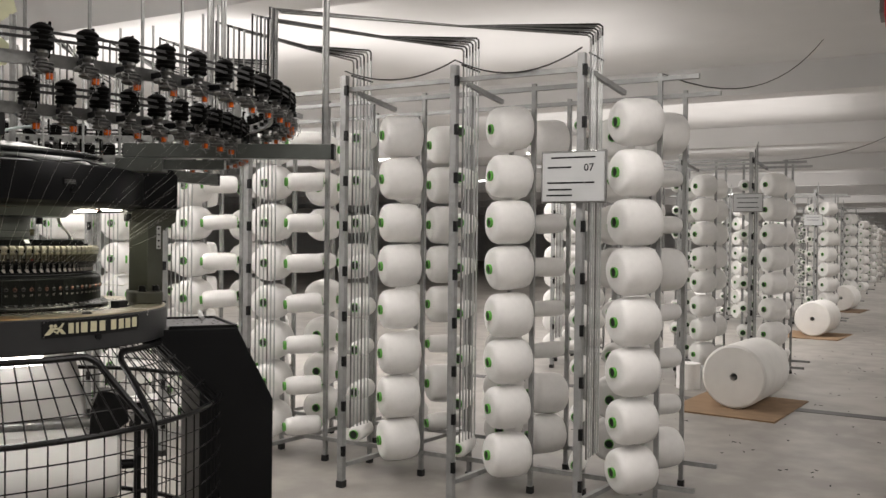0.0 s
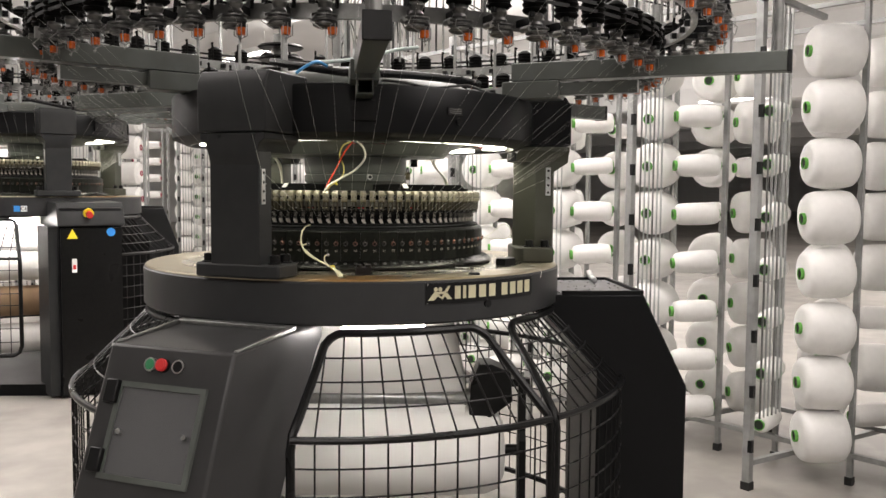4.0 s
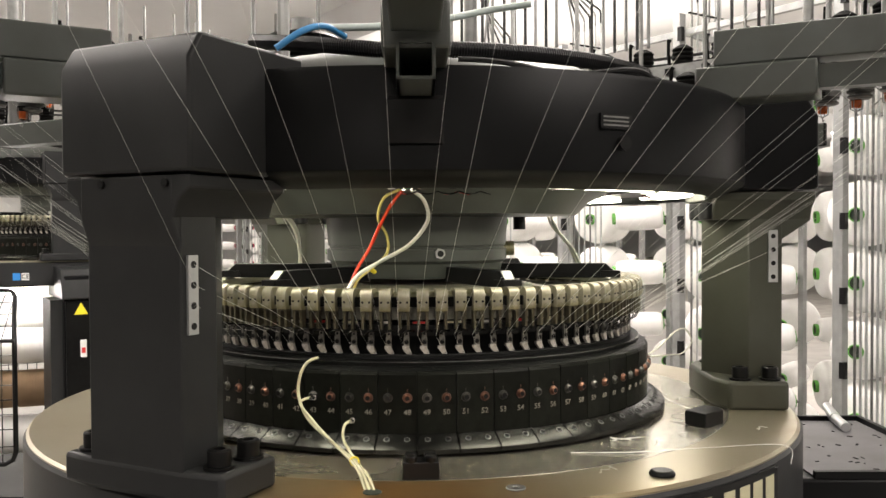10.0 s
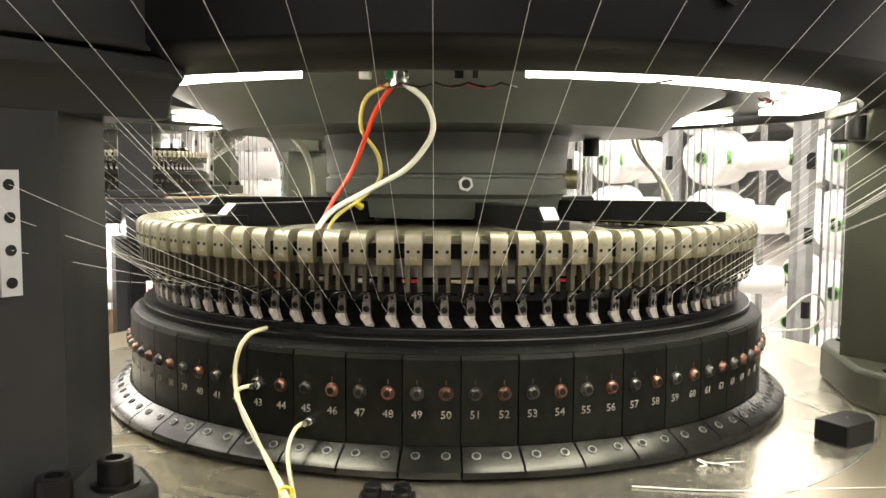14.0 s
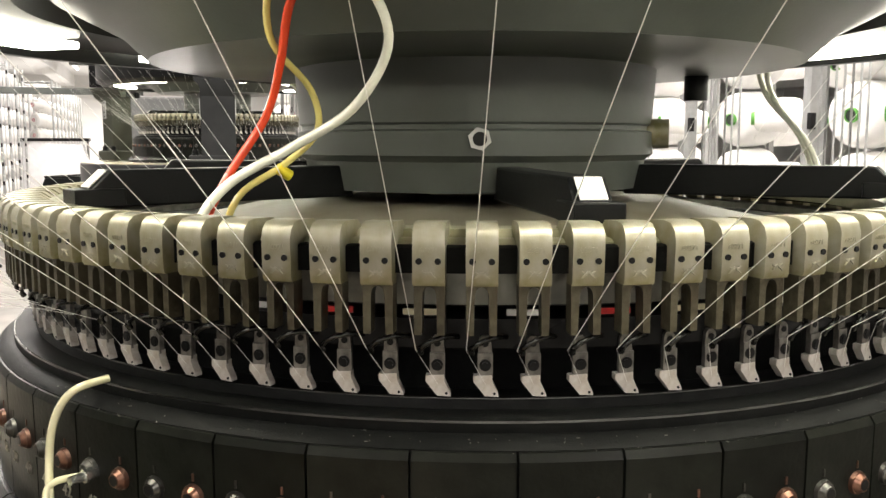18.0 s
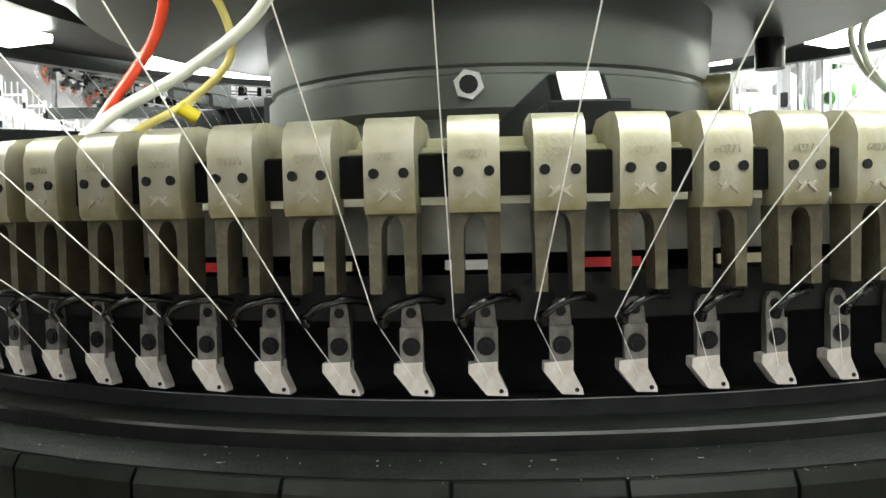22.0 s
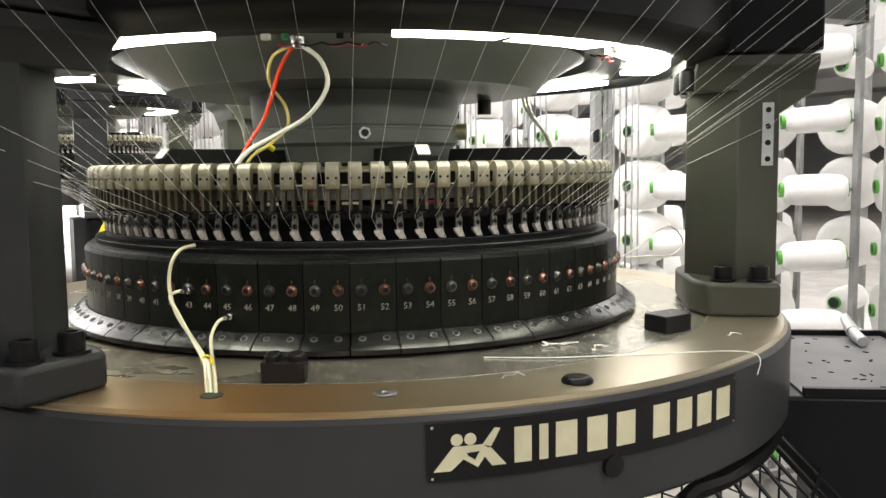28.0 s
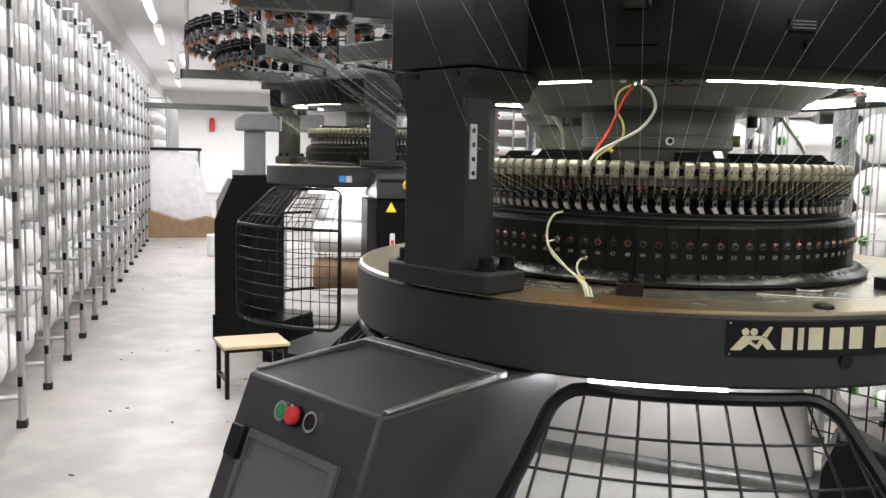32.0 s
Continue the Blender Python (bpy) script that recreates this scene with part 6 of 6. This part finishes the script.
# power trunking with red tap-off boxes, pipes and a perforated tray along the aisle
g = Geo()
g.box((0, 0, 0), (44, 0.16, 0.12))
t = thing("power_trunking", "grey power trunking hung along the aisle", "trunking", at=Matrix.Translation(hall(22.5, -3.56, 3.20)) @ turn(4.5))
part("trunking_body", g, M_TRUNK, t)
for x in range(-20, 22, 3):
    part("hanger_rod", Geo().rod((x, 0.09, 0), (x, 0.09, 0.55), 0.006, 6), M_DULL, t)
    part("slotted_bar", Geo().box((x + 0.6, -0.10, 0.10), (0.04, 0.03, 0.5)), M_ALU, t)
for x, y in ((4.4, -3.390), (10.8, -3.390), (17.0, -3.390), (23.0, -3.390)):
    t = thing("tap_off_box", "red and grey tap-off box on the trunking", "switch box", "tap-off boxes", at=Matrix.Translation(hall(x, y, 3.16)) @ turn(4.5))
    part("box_body", Geo().box((0, 0, 0), (0.36, 0.12, 0.26)), M_RED, t, bevel=0.01)
    part("box_panel", Geo().box((0.02, 0.075, 0.02), (0.30, 0.03, 0.22)), M_GREY_BOX, t)
    part("box_cap", Geo().box((0.0, -0.08, 0.02), (0.30, 0.04, 0.30)), M_LEG, t)
for y, r, nm in ((-3.86, 0.035, "conduit pipe"), (-4.02, 0.02, "thin conduit")):
    g = Geo()
    g.rod((-20, 0, 0), (22, 0, 0), r, 10)
    o = tagged(part("conduit", g, M_DULL), "grey steel %s hung under the ceiling" % nm, "pipe")
    o.matrix_basis = Matrix.Translation(hall(22.0, y, 3.20)) @ turn(4.5)
g = Geo()
for i in range(60):
    g.box((-9 + 0.3 * i, 0, 0), (0.22, 0.28, 0.006))
for s in (-1, 1):
    g.box((0, s * 0.14, 0.03), (18.2, 0.004, 0.07))
o = tagged(part("cable_tray", g, M_ALU), "perforated steel cable tray slanting under the ceiling", "cable tray")
o.matrix_basis = Matrix.Translation(hall(13.5, -4.24, 3.12)) @ turn(4.5)
for x in (6.5, 14.5, 22.5, 30.5):
    g = Geo()
    g.box((0, 0, 1.87), (0.55, 0.55, 3.74))
    g.prism([(-0.275, 2.9), (-0.275, 3.3), (-0.55, 3.74), (0.55, 3.74), (0.275, 3.3), (0.275, 2.9)], "y", -0.27, 0.27)
    o = tagged(part("column", g, M_WALL, bevel=0.01), "white painted concrete column with a flared head", "column", kind="structure")
    o.matrix_basis = Matrix.Translation(hall(x, -5.9)) @ turn(4.5)

# cables that sag from the creel to the ceiling
for a, b, c in (((2.45, -2.30, 2.42), (5.0, -2.45, 2.52), (8.0, -2.63, 3.74)), ((7.9, -2.25, 2.42), (9.6, -2.9, 2.60), (10.8, -3.40, 3.08)), ((1.97, -2.0, 2.50), (1.97, -1.63, 2.30), (1.97, -1.255, 2.50)), ((1.97, -1.255, 2.50), (1.97, -0.90, 2.34), (1.97, -0.51, 2.50))):
    g = Geo()
    pa, pb, pc = hall(*a), hall(*b), hall(*c)
    g.sweep([pa * (1 - k / 12) ** 2 + pb * (2 * (k / 12) * (1 - k / 12)) + pc * (k / 12) ** 2 for k in range(13)], 0.004, 6)
    tagged(part("sagging_cable", g, M_RUBBER), "thin dark cable sagging from the creel to the ceiling", "cable")

# flecks of dirt and lint on the floor
g = Geo()
rs = random.Random(8)
for i in range(320):
    x, y = rs.uniform(2.5, 16), rs.uniform(-5.5, -1.0)
    if i % 10 == 0:
        x, y = rs.uniform(-1.9, -0.2), rs.uniform(1.5, 12)
    p = hall(x, y, 0.0015)
    s, l = rs.uniform(0.004, 0.012), rs.uniform(0.006, 0.035)
    g.box((0, 0, 0), (l, s, 0.003), Matrix.Translation(p) @ turn(rs.uniform(0, 180)))
tagged(part("floor_dirt", g, M_RUBBER), "dark flecks of dirt and lint on the floor", "dirt", kind="stuff")

# the stool
t = thing("stool", "small stool with pale wooden seat and black steel legs", "stool", at=Matrix.Translation(hall(-0.86, 3.32)) @ turn(14))
part("seat", Geo().box((0, 0, 0.31), (0.40, 0.32, 0.02)), M_WOOD, t, "pale wooden seat", bevel=0.003)
part("seat_frame", Geo().box((0, 0, 0.29), (0.38, 0.30, 0.02)), M_BLACK, t)
for x in (-0.175, 0.175):
    for y in (-0.135, 0.135):
        part("leg", Geo().box((x, y, 0.140), (0.025, 0.025, 0.28)), M_BLACK, t)
    part("stretcher", Geo().box((x, 0, 0.11), (0.02, 0.245, 0.02)), M_BLACK, t)

# bags and flattened boxes at the far end of the other aisle
t = thing("waste_bag_stand", "clear plastic bag hung on a frame with torn cardboard below", "bag stand", at=Matrix.Translation(hall(-1.75, 14.3)) @ turn(4.5))
g = Geo()
g.prism([(-0.55, 0.35), (0.75, 0.25), (0.45, 1.45), (-0.5, 1.5)], "y", -0.25, 0.25)
part("clear_bag", g, M_BAG, t, "clear bulging plastic bag")
part("bag_bar", Geo().box((0, 0, 1.52), (1.1, 0.55, 0.05)), M_BLACK, t)
for x in (-0.5, 0.5):
    part("stand_leg", Geo().rod((x, 0.28, 0), (x, 0.28, 1.52), 0.02, 8), M_DULL, t)
g = Geo()
g.prism([(-0.75, 0.0), (0.75, 0.0), (0.95, 0.22), (0.5, 0.36), (0.1, 0.28), (-0.7, 0.55)], "y", -0.55, -0.2)
o = tagged(part("torn_carton", g, M_CARD), "torn open brown cardboard carton on the floor", "box")
o.matrix_basis = Matrix.Translation(hall(-1.6, 14.1)) @ turn(4.5)
g = Geo()
g.lathe([(0, 0), (0.10, 0), (0.11, 0.01), (0.11, 0.30), (0, 0.30)], 20)
o = tagged(part("white_bin", g, M_WHITE), "small white bin on the floor", "bin")
o.matrix_basis = Matrix.Translation(hall(-1.01, 10.8))
t = thing("spooling_stand", "grey floor cabinet with a red extinguisher above it", "cabinet", at=Matrix.Translation(hall(-0.2, 18.5)) @ turn(4.5))
part("cabinet_body", Geo().box((0, 0, 0.55), (0.7, 0.5, 1.1)), M_GREY_BOX, t, bevel=0.01)
t = thing("fire_extinguisher", "red fire extinguisher hung on the wall", "extinguisher", at=Matrix.Translation(hall(-0.9, Y1 - 0.12, 2.3)))
part("red_tank", Geo().lathe([(0, 0), (0.10, 0), (0.10, 0.42), (0.05, 0.5), (0, 0.5)], 16), M_RED, t)
part("wall_hook", Geo().box((0, 0.09, 0.35), (0.05, 0.10, 0.04)), M_DULL, t)

t = thing("far_machine_frame", "grey frame of another knitting machine further down", "machine", at=Matrix.Translation(hall(-0.55, 9.4)) @ turn(4.5))
part("frame_leg", Geo().prism([(-0.45, 0.0), (0.25, 0.0), (0.25, 1.15), (-0.30, 1.15), (-0.45, 0.85)], "y", -0.22, 0.22), M_GREY_BOX, t, bevel=0.012)
part("frame_post", Geo().prism([(-0.10, 1.15), (0.16, 1.15), (0.16, 1.75), (-0.10, 1.75)], "y", -0.10, 0.10), M_GREY_BOX, t, bevel=0.02)
part("frame_head", Geo().prism([(-0.22, 1.75), (0.9, 1.75), (0.9, 1.98), (-0.12, 1.98), (-0.22, 1.90)], "y", -0.16, 0.16), M_GREY_BOX, t, bevel=0.03)
part("frame_beam", Geo().box((-0.55, 0, 2.03), (1.5, 0.07, 0.07)), M_HUB, t)

# air fan behind the crown
t = thing("blower_fan", "pale yellow blower fan on a mast above the crown", "fan", at=Matrix.Translation((0.168, 0.40, 0)))
part("fan_mast", Geo().rod((0, 0.05, 1.80), (0, 0.05, 2.50), 0.016, 10), M_DULL, t)
part("fan_hub", Geo().rod((0.02, 0.04, 2.485), (-0.04, -0.08, 2.485), 0.055, 20), M_PLASTIC, t)
M_FAN = mat("pale_fan_plastic", (0.62, 0.62, 0.42), 0.45, var=0.05)
for k in range(4):
    g = Geo()
    a = radians(45 + 90 * k)
    pts = [(0.03, -0.02), (0.10, -0.075), (0.20, -0.085), (0.235, -0.02), (0.20, 0.06), (0.10, 0.05), (0.03, 0.02)]
    m = Matrix.Translation((-0.02, -0.03, 2.485)) @ Matrix.Rotation(radians(-24), 4, "Z") @ Matrix.Rotation(a, 4, "Y") @ Matrix.Rotation(radians(18), 4, "X")
    g.prism(pts, "y", -0.002, 0.002, m)
    part("fan_blade", g, M_FAN, t, "pale yellow fan blade")
